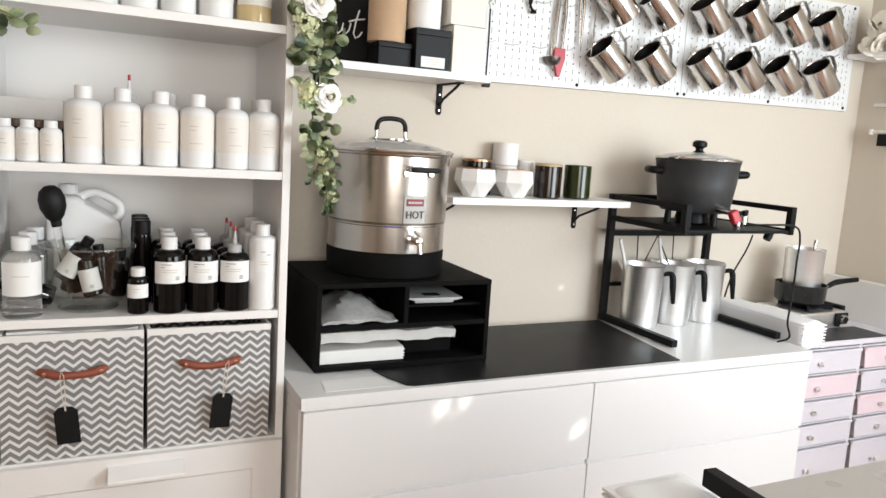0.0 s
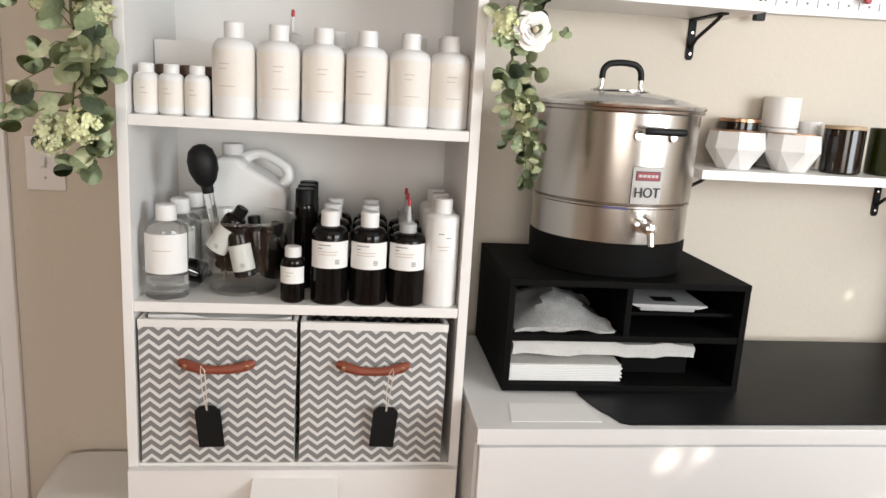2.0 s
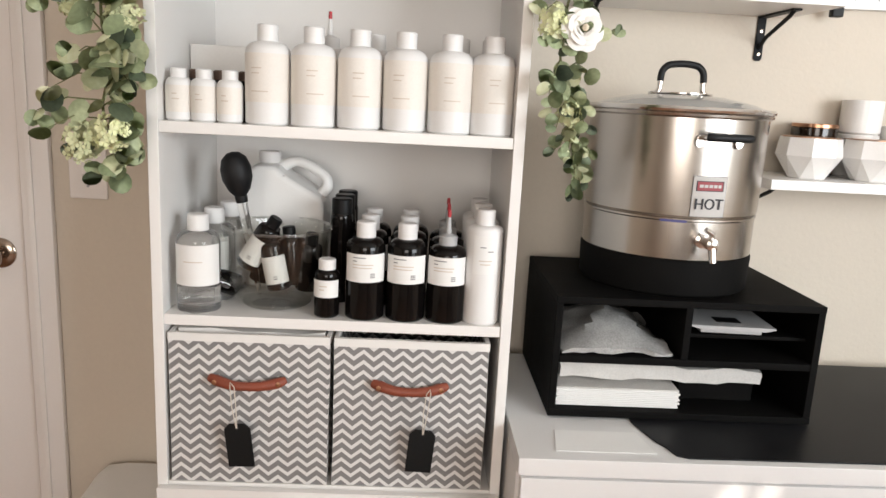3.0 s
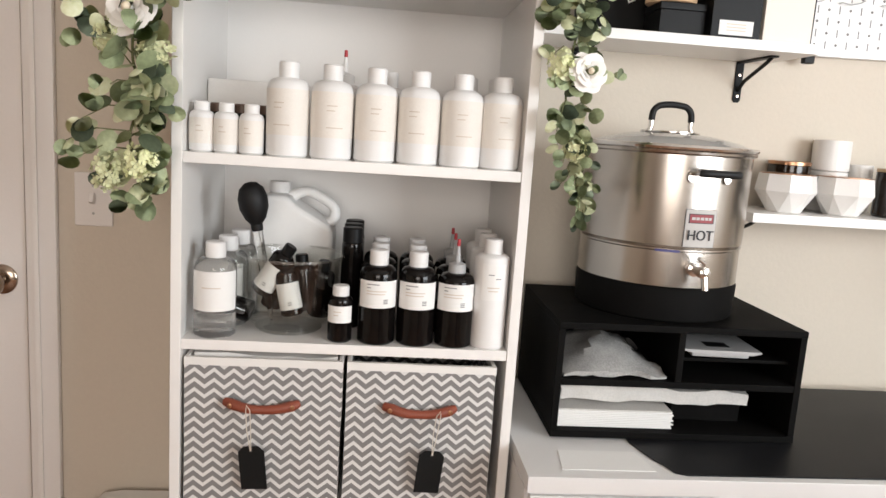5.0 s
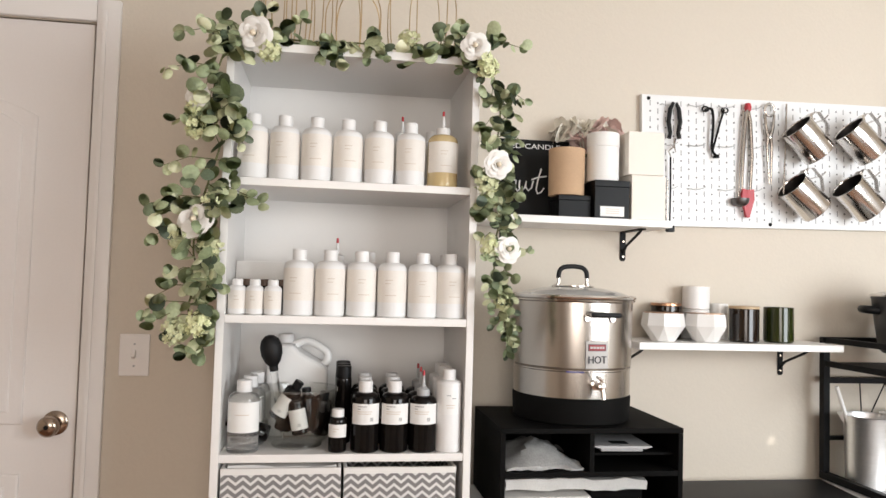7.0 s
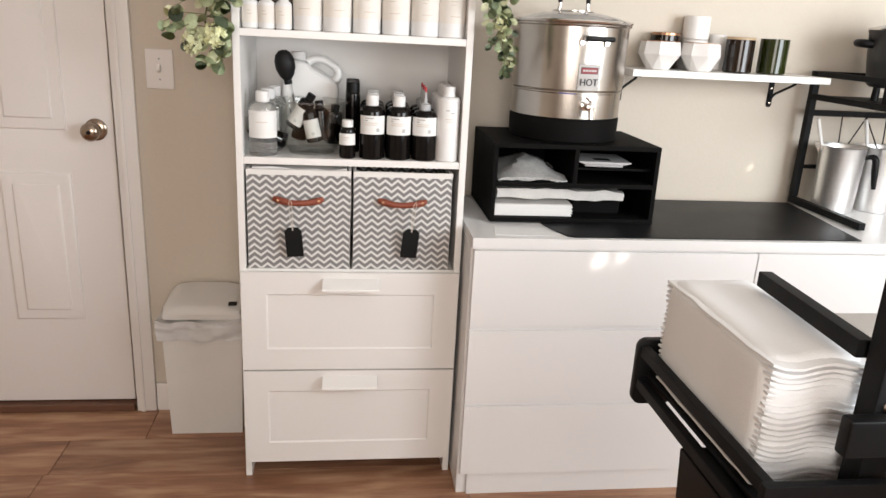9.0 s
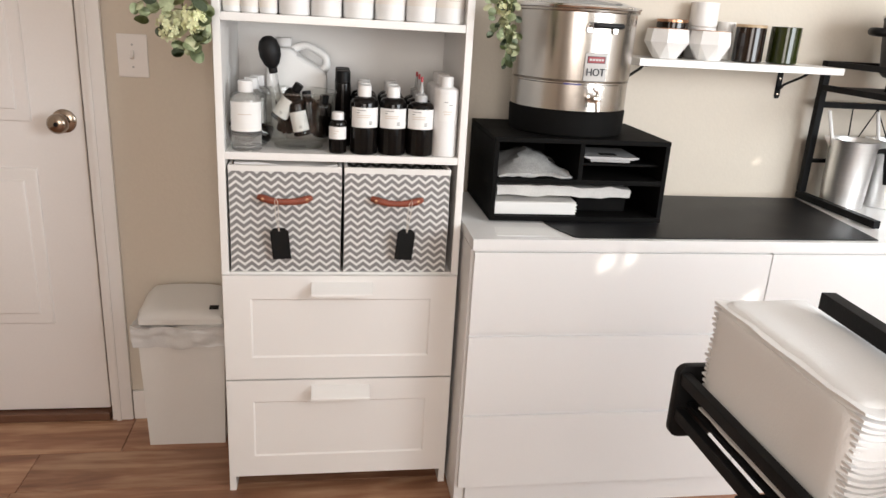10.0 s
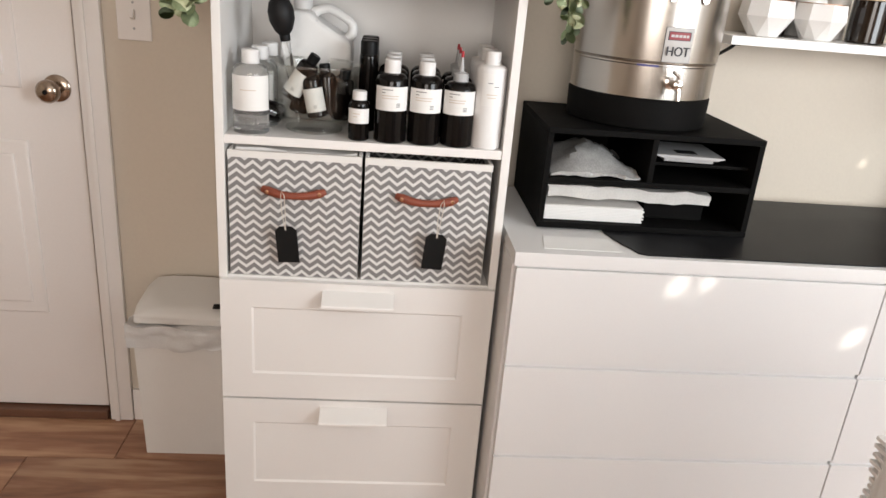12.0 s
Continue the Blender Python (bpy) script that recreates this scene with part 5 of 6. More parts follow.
for x in (-0.034, 0.031):
    part("finger_loop", tube([(x + 0.011 * math.cos(a * 0.7), 0.002, -0.008 + 0.008 * math.sin(a * 0.7)) for a in range(10)], 0.0026, 6), BLACK_STEEL, tl)
part("trimmer_foot", lathe([(0.009, 0), (0.01, 0.004), (0.007, 0.01), (0, 0.011)], 12, 0.003, 0, -0.16), BLACK_STEEL, tl)
tl = thing("tongs", (1.533, TY, 1.935), "steel tongs with red silicone tips hung on the pegboard", "tongs")
for s in (-1, 1):
    arm = part("tong_arm", tube([(0, 0.003 * s, 0), (s * 0.010, 0.003 * s, -0.05), (s * 0.017, 0.003 * s, -0.16), (s * 0.016 - 0.004, 0.003 * s, -0.27)], [0.005, 0.006, 0.0055, 0.004], 8), STEEL, tl)
    part("tong_tip", slab([(s * 0.002 - 0.004, -0.265), (s * 0.022, -0.262), (s * 0.024, -0.295), (s * 0.008, -0.352), (s * 0.0015, -0.352)], -0.008 + 0.004 * s, 0.004 + 0.004 * s, 0.002), RED_PLASTIC, arm, "red silicone tip")
part("tong_head", lathe([(0.009, -0.016), (0.011, -0.004), (0.008, 0.008), (0, 0.01)], 12), RED_PLASTIC, tl)
tl = thing("ladle", (1.512, TY + 0.006, 1.9), "grey metal ladle hanging behind the red tongs", "ladle")
part("ladle_stem", tube([(0.01, 0, 0.02), (0.0, 0, -0.12), (-0.004, 0, -0.25)], 0.0032, 8), STEEL, tl)
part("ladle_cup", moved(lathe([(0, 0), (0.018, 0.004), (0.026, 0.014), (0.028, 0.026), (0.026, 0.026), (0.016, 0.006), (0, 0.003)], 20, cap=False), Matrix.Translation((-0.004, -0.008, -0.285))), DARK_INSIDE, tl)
tl = thing("locking_pliers", (1.607, TY, 1.942), "long slim steel pliers hung on the pegboard", "pliers")
part("plier_loop", tube([(0.017 * math.cos(a * 0.62), 0, -0.015 + 0.02 * math.sin(a * 0.62)) for a in range(11)], 0.004, 8), STEEL_RING, tl)
for s in (-1, 1):
    part("plier_arm", tube([(s * 0.016, 0, -0.03), (s * 0.012, 0, -0.07), (s * 0.004, 0, -0.1), (s * 0.008, 0, -0.13), (s * 0.003 + 0.004, 0, -0.25)], [0.004, 0.0055, 0.006, 0.005, 0.0022], 8), STEEL, tl)
part("plier_pin", moved(lathe([(0.007, 0), (0.006, 0.004), (0, 0.005)], 12), Matrix.Translation((0, -0.006, -0.1)) @ Matrix.Rotation(radians(90), 4, "X")), STEEL_RING, tl)
tl = thing("thermometer_probe", (1.277, TY, 1.76), "thin black probe with a clip hung on the pegboard", "probe")
part("probe_rod", tube([(0, 0, 0), (0.001, 0, -0.1), (0, 0, -0.215)], 0.0028, 8), BLACK_STEEL, tl)
part("probe_side", tube([(-0.008, 0, -0.07), (-0.008, 0, -0.19)], 0.002, 8), STEEL_RING, tl)
part("probe_clip", box(-0.012, 0.012, -0.012, 0.006, -0.232, -0.212, 0.003), BLACK_PLASTIC, tl)
part("probe_top", tube([(0.0, 0, 0.002), (-0.008, 0, 0.018), (0.008, 0, 0.03), (0.0, 0, 0.04)], 0.0022, 6), STEEL_RING, tl)
tl = thing("wire_whisk", (1.665, TY, 1.95), "thin dark metal rod hung on the pegboard", "tool")
part("rod", tube([(0, 0, 0), (-0.002, 0, -0.1), (-0.008, 0, -0.29)], 0.0025, 8), STEEL, tl)

# ---- black rack on the chest ----
RX0, RX1, RY0, RY1, TZ = 1.786, 2.229, -0.008, 0.36, 1.148
rk = thing("counter_rack", (0, 0, 0), "black steel counter rack standing on the white chest", "rack")
h = 0.011
for x in (RX0, RX1):
    part("foot_rail", box(x - h, x + h, RY0, RY1, MZ + 0.0035, MZ + 0.0255, 0.002), BLACK_STEEL, rk)
    part("rear_post", box(x - h, x + h, RY1 - 2 * h, RY1, MZ + 0.026, 1.218, 0.002), BLACK_STEEL, rk)
    part("side_rail", box(x - h * 0.8, x + h * 0.8, RY0, RY1 - 2 * h, TZ - 0.02, TZ - 0.002, 0.002), BLACK_STEEL, rk)
    part("guard_rail", box(x - h * 0.7, x + h * 0.7, RY0 + 2 * h, RY1 - 2 * h, 1.201, 1.218, 0.002), BLACK_STEEL, rk)
    part("corner_post", box(x - h, x + h, RY0, RY0 + 2 * h, TZ - 0.002, 1.218, 0.002), BLACK_STEEL, rk)
part("tray", box(RX0 + h, RX1 - h, RY0 + 0.002, RY1 - 2 * h, TZ - 0.016, TZ - 0.006, 0.001), BLACK_STEEL, rk, "dark sheet tray")
part("rear_guard", box(RX0 + h, RX1 - h, RY1 - 1.6 * h, RY1, 1.201, 1.218, 0.002), BLACK_STEEL, rk)
part("cross_bar", box(RX0 + h, RX1 - h, RY1 - 1.6 * h, RY1, 1.075, 1.093, 0.002), BLACK_STEEL, rk)
part("cross_bar", box(RX0 + h, RX1 - h, RY1 - 1.6 * h, RY1, 0.90, 0.912, 0.002), BLACK_STEEL, rk)
for x in (1.9, 2.06):
    part("hook_wire", tube([(x, RY1 - 0.02, 1.076), (x + 0.005, RY1 - 0.02, 1.0), (x + 0.004, RY1 - 0.02, 0.93)], 0.002, 6), BLACK_STEEL, rk)
part("hook_wire", tube([(1.985, RY1 - 0.022, 1.076), (1.93, RY1 - 0.022, 0.97)], 0.002, 6), BLACK_STEEL, rk)
part("hook_wire", tube([(1.985, RY1 - 0.024, 1.076), (2.05, RY1 - 0.024, 0.97)], 0.002, 6), BLACK_STEEL, rk)
ob = thing("adjusting_knob", (2.2, 0.05, TZ - 0.017), "black clamp knob under the rack's tray", "clamp")
part("knob", moved(lathe([(0.012, -0.03), (0.014, -0.02), (0.012, 0.0), (0, 0.0)], 14), Matrix.Rotation(radians(30), 4, "Y")), BLACK_PLASTIC, ob)

# dark melting pot
mp = thing("melting_pot", (1.965, 0.165, TZ - 0.005), "dark grey electric melting pot with a glass lid", "pot")
part("pot_foot", lathe([(0, 0), (0.05, 0), (0.056, 0.006), (0.05, 0.0405), (0, 0.0405)], 32), BLACK_PLASTIC, mp)
for a in (40, 160, 280):
    part("foot_stud", lathe([(0.012, 0), (0.01, 0.0405), (0, 0.0405)], 14, 0.082 * math.cos(radians(a)), 0.082 * math.sin(radians(a)), 0), BLACK_PLASTIC, mp)
part("pot_body", lathe([(0, 0.041), (0.102, 0.041), (0.112, 0.05), (0.124, 0.13), (0.131, 0.198), (0.134, 0.203), (0.131, 0.206), (0.126, 0.203), (0.118, 0.12), (0.1, 0.06), (0, 0.058)], 64, cap=False), GREY_ENAMEL, mp)
ml = part("lid", lathe([(0.133, 0.2065), (0.131, 0.212), (0.1, 0.221), (0.05, 0.229), (0, 0.231), (0, 0.228), (0.05, 0.226), (0.1, 0.218), (0.126, 0.2085)], 48, cap=False), GLASS_LID, mp, "domed glass lid")
part("lid_rim", lathe([(0.127, 0.2062), (0.1355, 0.2062), (0.1362, 0.2105), (0.131, 0.2145)], 48, cap=False), STEEL_RING, ml)
part("lid_knob", lathe([(0.02, 0.2305), (0.012, 0.236), (0.012, 0.243), (0.023, 0.25), (0.023, 0.262), (0.015, 0.268), (0, 0.269)], 28), BLACK_PLASTIC, ml)
for s in (-1, 1):
    part("side_handle", moved(tube([(s * 0.122, -0.03, 0.165), (s * 0.15, -0.026, 0.167), (s * 0.158, 0, 0.168), (s * 0.15, 0.026, 0.167), (s * 0.122, 0.03, 0.165)], [0.012, 0.012, 0.011, 0.012, 0.012], 12, glide=4), Matrix.Rotation(radians(-24), 4, "Z")), BLACK_PLASTIC, mp)
vm = Matrix.Translation((0, 0, 0.02)) @ Matrix.Rotation(radians(-9), 4, "Z")
tp = part("tap", moved(tube([(0.01, -0.112, 0.04), (0.016, -0.15, 0.036), (0.018, -0.17, 0.034)], [0.011, 0.01, 0.009], 14), vm), STEEL_RING, mp, "steel tap")
part("tap_grip", moved(box(-0.014, 0.014, -0.012, 0.012, -0.03, 0.012, 0.006, 3), vm @ Matrix.Translation((0.02, -0.178, 0.03)) @ Matrix.Rotation(radians(-28), 4, "Y")), RED_PLASTIC, tp, "red tap grip")
cd = thing("power_cord", (0, 0, 0), "thin black power cord hanging from the rack to the chest", "cord")
part("cord", tube([(2.07, 0.05, TZ + 0.003), (2.14, -0.0, TZ + 0.012), (2.215, -0.03, TZ + 0.01), (2.236, -0.035, TZ - 0.03), (2.228, -0.04, 1.05), (2.235, -0.035, 0.93), (2.217, -0.045, 0.85), (2.228, -0.05, 0.8), (2.2, -0.03, MZ + 0.003)], 0.0032, 8, glide=5), BLACK_RUBBER, cd)
part("cord", tube([(2.06, -0.004, TZ - 0.02), (2.045, 0.0, 1.08), (2.02, 0.02, 1.0), (2.03, 0.05, 0.92)], 0.0026, 8, glide=5), BLACK_RUBBER, cd)
for x, y, r in ((2.1, 0.1, 0.013), (2.145, 0.115, 0.011), (2.18, 0.14, 0.008)):
    sp_ = thing("burner_fitting", (x, y, TZ - 0.006), "small steel fitting on the rack's tray", "fitting")
    part("fitting_body", lathe([(r, 0), (r, 0.03), (r * 0.7, 0.034), (0, 0.034)], 16), STEEL_RING, sp_)
    part("fitting_cap", lathe([(r * 0.8, 0.0343), (r * 0.9, 0.05), (0, 0.052)], 16), BLACK_PLASTIC, sp_)

# aluminium pitchers under the rack
pt = thing("aluminium_pitcher", (0, 0, 0), "brushed aluminium pouring pitcher with black handle", "pitcher", "aluminium pitchers under the rack")
part("pitcher_body", lathe([(0, 0), (0.058, 0), (0.062, 0.004), (0.065, 0.07), (0.069, 0.206), (0.0715, 0.21), (0.069, 0.212), (0.0665, 0.207), (0.06, 0.01), (0, 0.007)], 48, cap=False), ALUMINIUM, pt)
part("pour_lip", moved(slab([(0.064, 0.175), (0.086, 0.213), (0.064, 0.212)], -0.016, 0.016, 0.002), Matrix.Rotation(radians(180), 4, "Z")), ALUMINIUM, pt)
part("pitcher_handle", tube([(0.066, 0, 0.18), (0.084, 0, 0.186), (0.097, 0, 0.178), (0.102, 0, 0.14), (0.108, 0, 0.085)], [0.006, 0.0085, 0.0105, 0.0105, 0.0065], 12, glide=4), BLACK_PLASTIC, pt, "black plastic handle")
part("handle_rivet", moved(lathe([(0.006, 0), (0.005, 0.003), (0, 0.003)], 10), Matrix.Translation((0.0675, 0, 0.182)) @ Matrix.Rotation(radians(90), 4, "Y")), STEEL_RING, pt)
for x, y, a in ((1.872, 0.265, -38), (2.022, 0.275, -40), (2.165, 0.28, -30)):
    copy_thing(pt, pose(x, y, MZ + 0.0005, 0, 0, a))
away(pt)
for x, y, dx in ((1.83, 0.27, -0.075), (1.985, 0.28, -0.055)):
    sp_ = thing("stirring_spoon", (x, y, MZ + 0.05), "pale metal stirring stick standing in a pitcher", "spoon", "stirring sticks")
    part("stick", tube([(0.02, 0, 0), (0.02 + dx * 0.5, 0.005, 0.13), (0.02 + dx, 0.01, 0.245)], [0.004, 0.0055, 0.006], 10), LABEL_WHITE, sp_)

# ---- plastic drawer towers ----
TX0, TX1, TY0, TTZ = 2.262, 2.985, -0.005, 0.757
dt = thing("drawer_tower", (0, 0, 0), "frosted plastic drawer tower with pink and clear drawers", "drawer tower")
part("frame_panel", box(TX0, TX0 + 0.012, TY0 + 0.01, WY - 0.02, 0.02, TTZ - 0.02), LILAC, dt)
part("frame_panel", box(2.668, 2.684, TY0 + 0.01, WY - 0.02, 0.02, TTZ - 0.02), LILAC, dt)
part("frame_panel", box(TX1 - 0.012, TX1, TY0 + 0.01, WY - 0.02, 0.02, TTZ - 0.02), LILAC, dt)
part("top_plate", box(TX0, TX1, TY0, WY - 0.016, TTZ - 0.0195, TTZ, 0.002), LILAC, dt)
part("back_plate", box(TX0, TX1, WY - 0.019, WY - 0.016, 0.02, TTZ - 0.02, 0), LILAC, dt)
for x in (TX0 + 0.03, TX1 - 0.03):
    for y in (0.03, 0.34):
        part("caster", lathe([(0, 0), (0.016, 0), (0.018, 0.01), (0.012, 0.0205), (0, 0.0205)], 14, x, y, 0), BLACK_PLASTIC, dt)
levels = ((0.640, 0.725), (0.552, 0.635), (0.464, 0.547), (0.376, 0.459), (0.215, 0.371), (0.03, 0.21))
for col, (x0, x1) in enumerate(((TX0 + 0.014, 2.666), (2.686, TX1 - 0.014))):
    for k, (z0, z1) in enumerate(levels):
        mt = PINK if (col, k) in ((0, 1), (1, 0), (1, 2)) else LILAC
        b = slab([(x0 + 0.01, z0 + 0.006), (x1 - 0.01, z0 + 0.006), (x1 - 0.002, z1 - 0.012), (x0 + 0.002, z1 - 0.012)], TY0, TY0 + 0.004, 0.001)
        dr = part("drawer", b, mt, dt, "pink drawer" if mt is PINK else "clear frosted drawer", 20)
        part("drawer_lip", box(x0, x1, TY0 - 0.006, TY0 + 0.006, z1 - 0.0115, z1 - 0.002, 0.002), mt, dr)
        part("drawer_box", box(x0 + 0.012, x1 - 0.012, TY0 + 0.0045, WY - 0.03, z0 + 0.008, z1 - 0.02, 0.002), mt, dr)
        part("drawer_knob", moved(lathe([(0.004, 0), (0.004, 0.006), (0.009, 0.008), (0.008, 0.015), (0, 0.017)], 14), Matrix.Translation(((x0 + x1) / 2 - 0.02, TY0 - 0.0002, (z0 + z1) / 2 - 0.002)) @ Matrix.Rotation(radians(90), 4, "X")), ALUMINIUM, dr, "silver knob")
        part("tier_rail", box(x0 - 0.004, x1 + 0.004, TY0 + 0.008, TY0 + 0.05, z1 - 0.001, z1 + 0.0045, 0.001), LILAC, dt)
b = box(2.42, 2.80, -0.004, 0.13, TTZ + 0.0005, TTZ + 0.004, 0.001)
tagged(part("black_slate_mat", b, GREY_ENAMEL), "dark grey mat lying on the drawer tower", "mat")


def napkin_pack(name, place, w, d, h, layers, label, turn=0.0, seed=1):
    """A soft stack of folded paper; every layer is a bulging sheet pack of its own."""
    nk = thing(name, place, label, "napkins", turn=turn)
    rr = random.Random(seed)
    for i in range(layers):
        z0, z1 = h * i / layers, h * (i + 1) / layers - 0.0003
        b = grid_block(-w / 2, w / 2, -d / 2, d / 2, z0, z1, 9)
        e = rr.uniform(-0.0025, 0.0025)
        for v in b.verts:
            wave = 0.0036 * math.sin(v.co.x * 75 + 0.8) * max(0.0, min(1.0, (-v.co.y - d / 2 + 0.09) / 0.09))
            edge = max(0.0, min(1.0, (w / 2 - abs(v.co.x)) / 0.008)) * max(0.0, min(1.0, (d / 2 - abs(v.co.y)) / 0.008))
            mid = (z0 + z1) / 2
            v.co.z = mid + (v.co.z - mid) * (0.45 + 0.55 * edge) + wave
            v.co.y += e if v.co.y < 0 else -e
            v.co.x += e * 0.4
        part("napkin", crumple(crumple(b, 0.0016, 25, i * 0.37), 0.0008, 90, i), NAPKIN, nk, smooth=70)
    b = box(-w / 2 - 0.002, w / 2 + 0.002, -d / 2 + 0.003, d / 2 + 0.001, 0.002, h + 0.003, 0.019, 6)
    bmesh.ops.subdivide_edges(b, edges=[e for e in b.edges if e.calc_length() > 0.04], cuts=8, use_grid_fill=True)
    for v in b.verts:
        v.co.z += 0.004 * math.sin(v.co.x * 75 + 0.8) * max(0.0, min(1.0, (-v.co.y - d / 2 + 0.09) / 0.09)) * max(0.0, v.co.z / h) ** 4
    part("top_fold", crumple(b, 0.0018, 16, seed), NAPKIN, nk, "smooth outer fold", 80)
    return nk


napkin_pack("napkin_pack", (2.335, 0.14, TTZ + 0.0005), 0.11, 0.40, 0.085, 8, "white folded paper towels stacked beside the rack", 0, 5)
sv = thing("portable_stove", (2.64, 0.225, TTZ + 0.0005), "small steel portable burner on the drawer tower", "stove")
part("stove_body", box(-0.125, 0.125, -0.09, 0.12, 0.012, 0.062, 0.008, 3), ALUMINIUM, sv)
part("burner_ring", lathe([(0.045, 0.0625), (0.05, 0.072), (0.04, 0.074), (0, 0.074)], 28), BLACK_STEEL, sv)
for a in range(4):
    part("pan_support", moved(box(0.03, 0.095, -0.003, 0.003, 0.0625, 0.084, 0.001), Matrix.Rotation(radians(90 * a + 45), 4, "Z")), BLACK_STEEL, sv)
for x in (-0.1, 0.1):
    for y in (-0.07, 0.1):
        part("stove_foot", lathe([(0.01, 0), (0.01, 0.0115), (0, 0.0115)], 12, x, y, 0), BLACK_RUBBER, sv)
kn = part("control_panel", box(0.05, 0.118, -0.098, -0.0905, 0.014, 0.058, 0.003), BLACK_PLASTIC, sv)
part("control_knob", moved(lathe([(0.017, 0), (0.016, 0.012), (0.01, 0.014), (0, 0.014)], 24), Matrix.Translation((0.085, -0.0985, 0.036)) @ Matrix.Rotation(radians(90), 4, "X")), STEEL_RING, kn)
part("knob_face", moved(lathe([(0.011, 0), (0.01, 0.003), (0, 0.003)], 20), Matrix.Translation((0.085, -0.113, 0.036)) @ Matrix.Rotation(radians(90), 4, "X")), BLACK_PLASTIC, kn)
part("stove_arm", box(0.126, 0.15, -0.06, 0.05, 0.02, 0.075, 0.004), BLACK_PLASTIC, sv)
pn = thing("saucepan", (2.615, 0.235, TTZ + 0.0855), "small black saucepan standing on the portable burner", "saucepan")
part("pan_body", lathe([(0, 0), (0.08, 0), (0.088, 0.006), (0.091, 0.068), (0.0935, 0.07), (0.089, 0.07), (0.086, 0.01), (0, 0.006)], 44, cap=False), BLACK_ENAMEL, pn)
part("pan_handle", moved(tube([(0.088, 0, 0.052), (0.12, 0, 0.058), (0.16, 0, 0.075), (0.25, 0, 0.086)], [0.007, 0.009, 0.011, 0.009], 12, glide=4), Matrix.Rotation(radians(-12), 4, "Z")), BLACK_PLASTIC, pn)
pc = thing("aluminium_cup", (2.615, 0.235, TTZ + 0.0925), "tall aluminium melting cup standing in the saucepan", "cup")
part("cup_body", lathe([(0, 0), (0.062, 0), (0.066, 0.004), (0.07, 0.192), (0.072, 0.195), (0.068, 0.195), (0.063, 0.01), (0, 0.006)], 44, cap=False), ALUMINIUM, pc)
part("cup_handle", tube([(0.068, 0.0, 0.165), (0.085, 0.0, 0.165), (0.087, 0, 0.12), (0.085, 0, 0.09)], 0.007, 10), BLACK_PLASTIC, pc)
part("cup_spoon", tube([(0.02, 0, 0.02), (0.045, 0.0, 0.19), (0.05, 0, 0.225)], [0.003, 0.005, 0.007], 8), STEEL, pc)
carton("white_panel_box", 2.93, 0.20, TTZ + 0.0005, 0.05, 0.3, 0.16, WHITE_CARD, "plain white box against the side wall")

# ---- work table with a napkin holder ----
wt = thing("work_table", (0, 0, 0), "work table with grey-beige top and black steel frame", "table")
part("tabletop", box(0.862, 1.9, -1.9, -0.985, 0.9, 0.922, 0.003), TABLE, wt)
part("apron", box(0.864, 0.884, -1.86, -1.03, 0.845, 0.8995, 0.002), STEEL, wt, "grey steel side rail")
part("apron", box(0.885, 1.88, -1.02, -1.0, 0.86, 0.8995, 0.002), BLACK_STEEL, wt)
part("apron", box(0.885, 1.88, -1.88, -1.86, 0.86, 0.8995, 0.002), BLACK_STEEL, wt)
for x in (0.885, 1.84):
    for y in (-1.86, -1.045):
        part("leg", box(x, x + 0.035, y, y + 0.035, 0, 0.859, 0.003), BLACK_STEEL, wt)
nh = thing("napkin_holder", (0, 0, 0), "black steel napkin holder fixed to the side of the table", "napkin holder")
part("upright", box(0.806, 0.837, -1.327, -1.299, 0.8425, 1.2, 0.002), BLACK_STEEL, nh)
part("clamp_block", box(0.77, 0.858, -1.345, -1.3275, 0.914, 0.955, 0.003), BLACK_PLASTIC, nh)
for z in (1.0, 0.96):
    part("screw", moved(lathe([(0.0075, 0), (0.0065, 0.003), (0.003, 0.004), (0, 0.003)], 16), Matrix.Translation((0.8215, -1.3272, z)) @ Matrix.Rotation(radians(90), 4, "X")), STEEL_RING, nh, "bright screw head")
part("top_bar", moved(box(-0.009, 0.009, -0.107, 0.107, 0.998, 1.018, 0.0015), Matrix.Translation((0.814, -1.188, 0)) @ Matrix.Rotation(radians(-3.5), 4, "Z")), BLACK_STEEL, nh)
part("end_plate", slab([(cx + 0.014 * math.cos(radians(a)), cz + 0.014 * math.sin(radians(a))) for cx, cz, a0 in ((0.744, 0.877, 0), (0.71, 0.877, 90), (0.71, 0.804, 180), (0.744, 0.804, 270)) for a in range(a0, a0 + 91, 15)], -1.012, -1.0, 0.002), BLACK_PLASTIC, nh)
for z in (0.876, 0.826):
    part("side_rail", box(0.699, 0.712, -1.335, -1.0125, z - 0.009, z + 0.007, 0.002), BLACK_STEEL, nh)
part("near_plate", box(0.693, 0.832, -1.347, -1.3355, 0.74, 0.886, 0.002), BLACK_STEEL, nh)
part("tray", box(0.7125, 0.831, -1.335, -1.013, 0.836, 0.842, 0.001), BLACK_STEEL, nh)
part("far_rail", box(0.7585, 0.831, -1.012, -1.004, 0.836, 0.85, 0.001), BLACK_STEEL, nh)
b = slab([(0.72, 0.5), (0.83, 0.5), (0.83, 0.813), (0.7, 0.813)], -1.335, -1.16, 0.003)
part("lower_bin", b, BLACK_PLASTIC, nh)
napkin_pack("napkin_pack", (0.774, -1.16, 0.8425), 0.116, 0.255, 0.147, 22, "thick stack of white folded paper towels in a black holder", 0, 2)

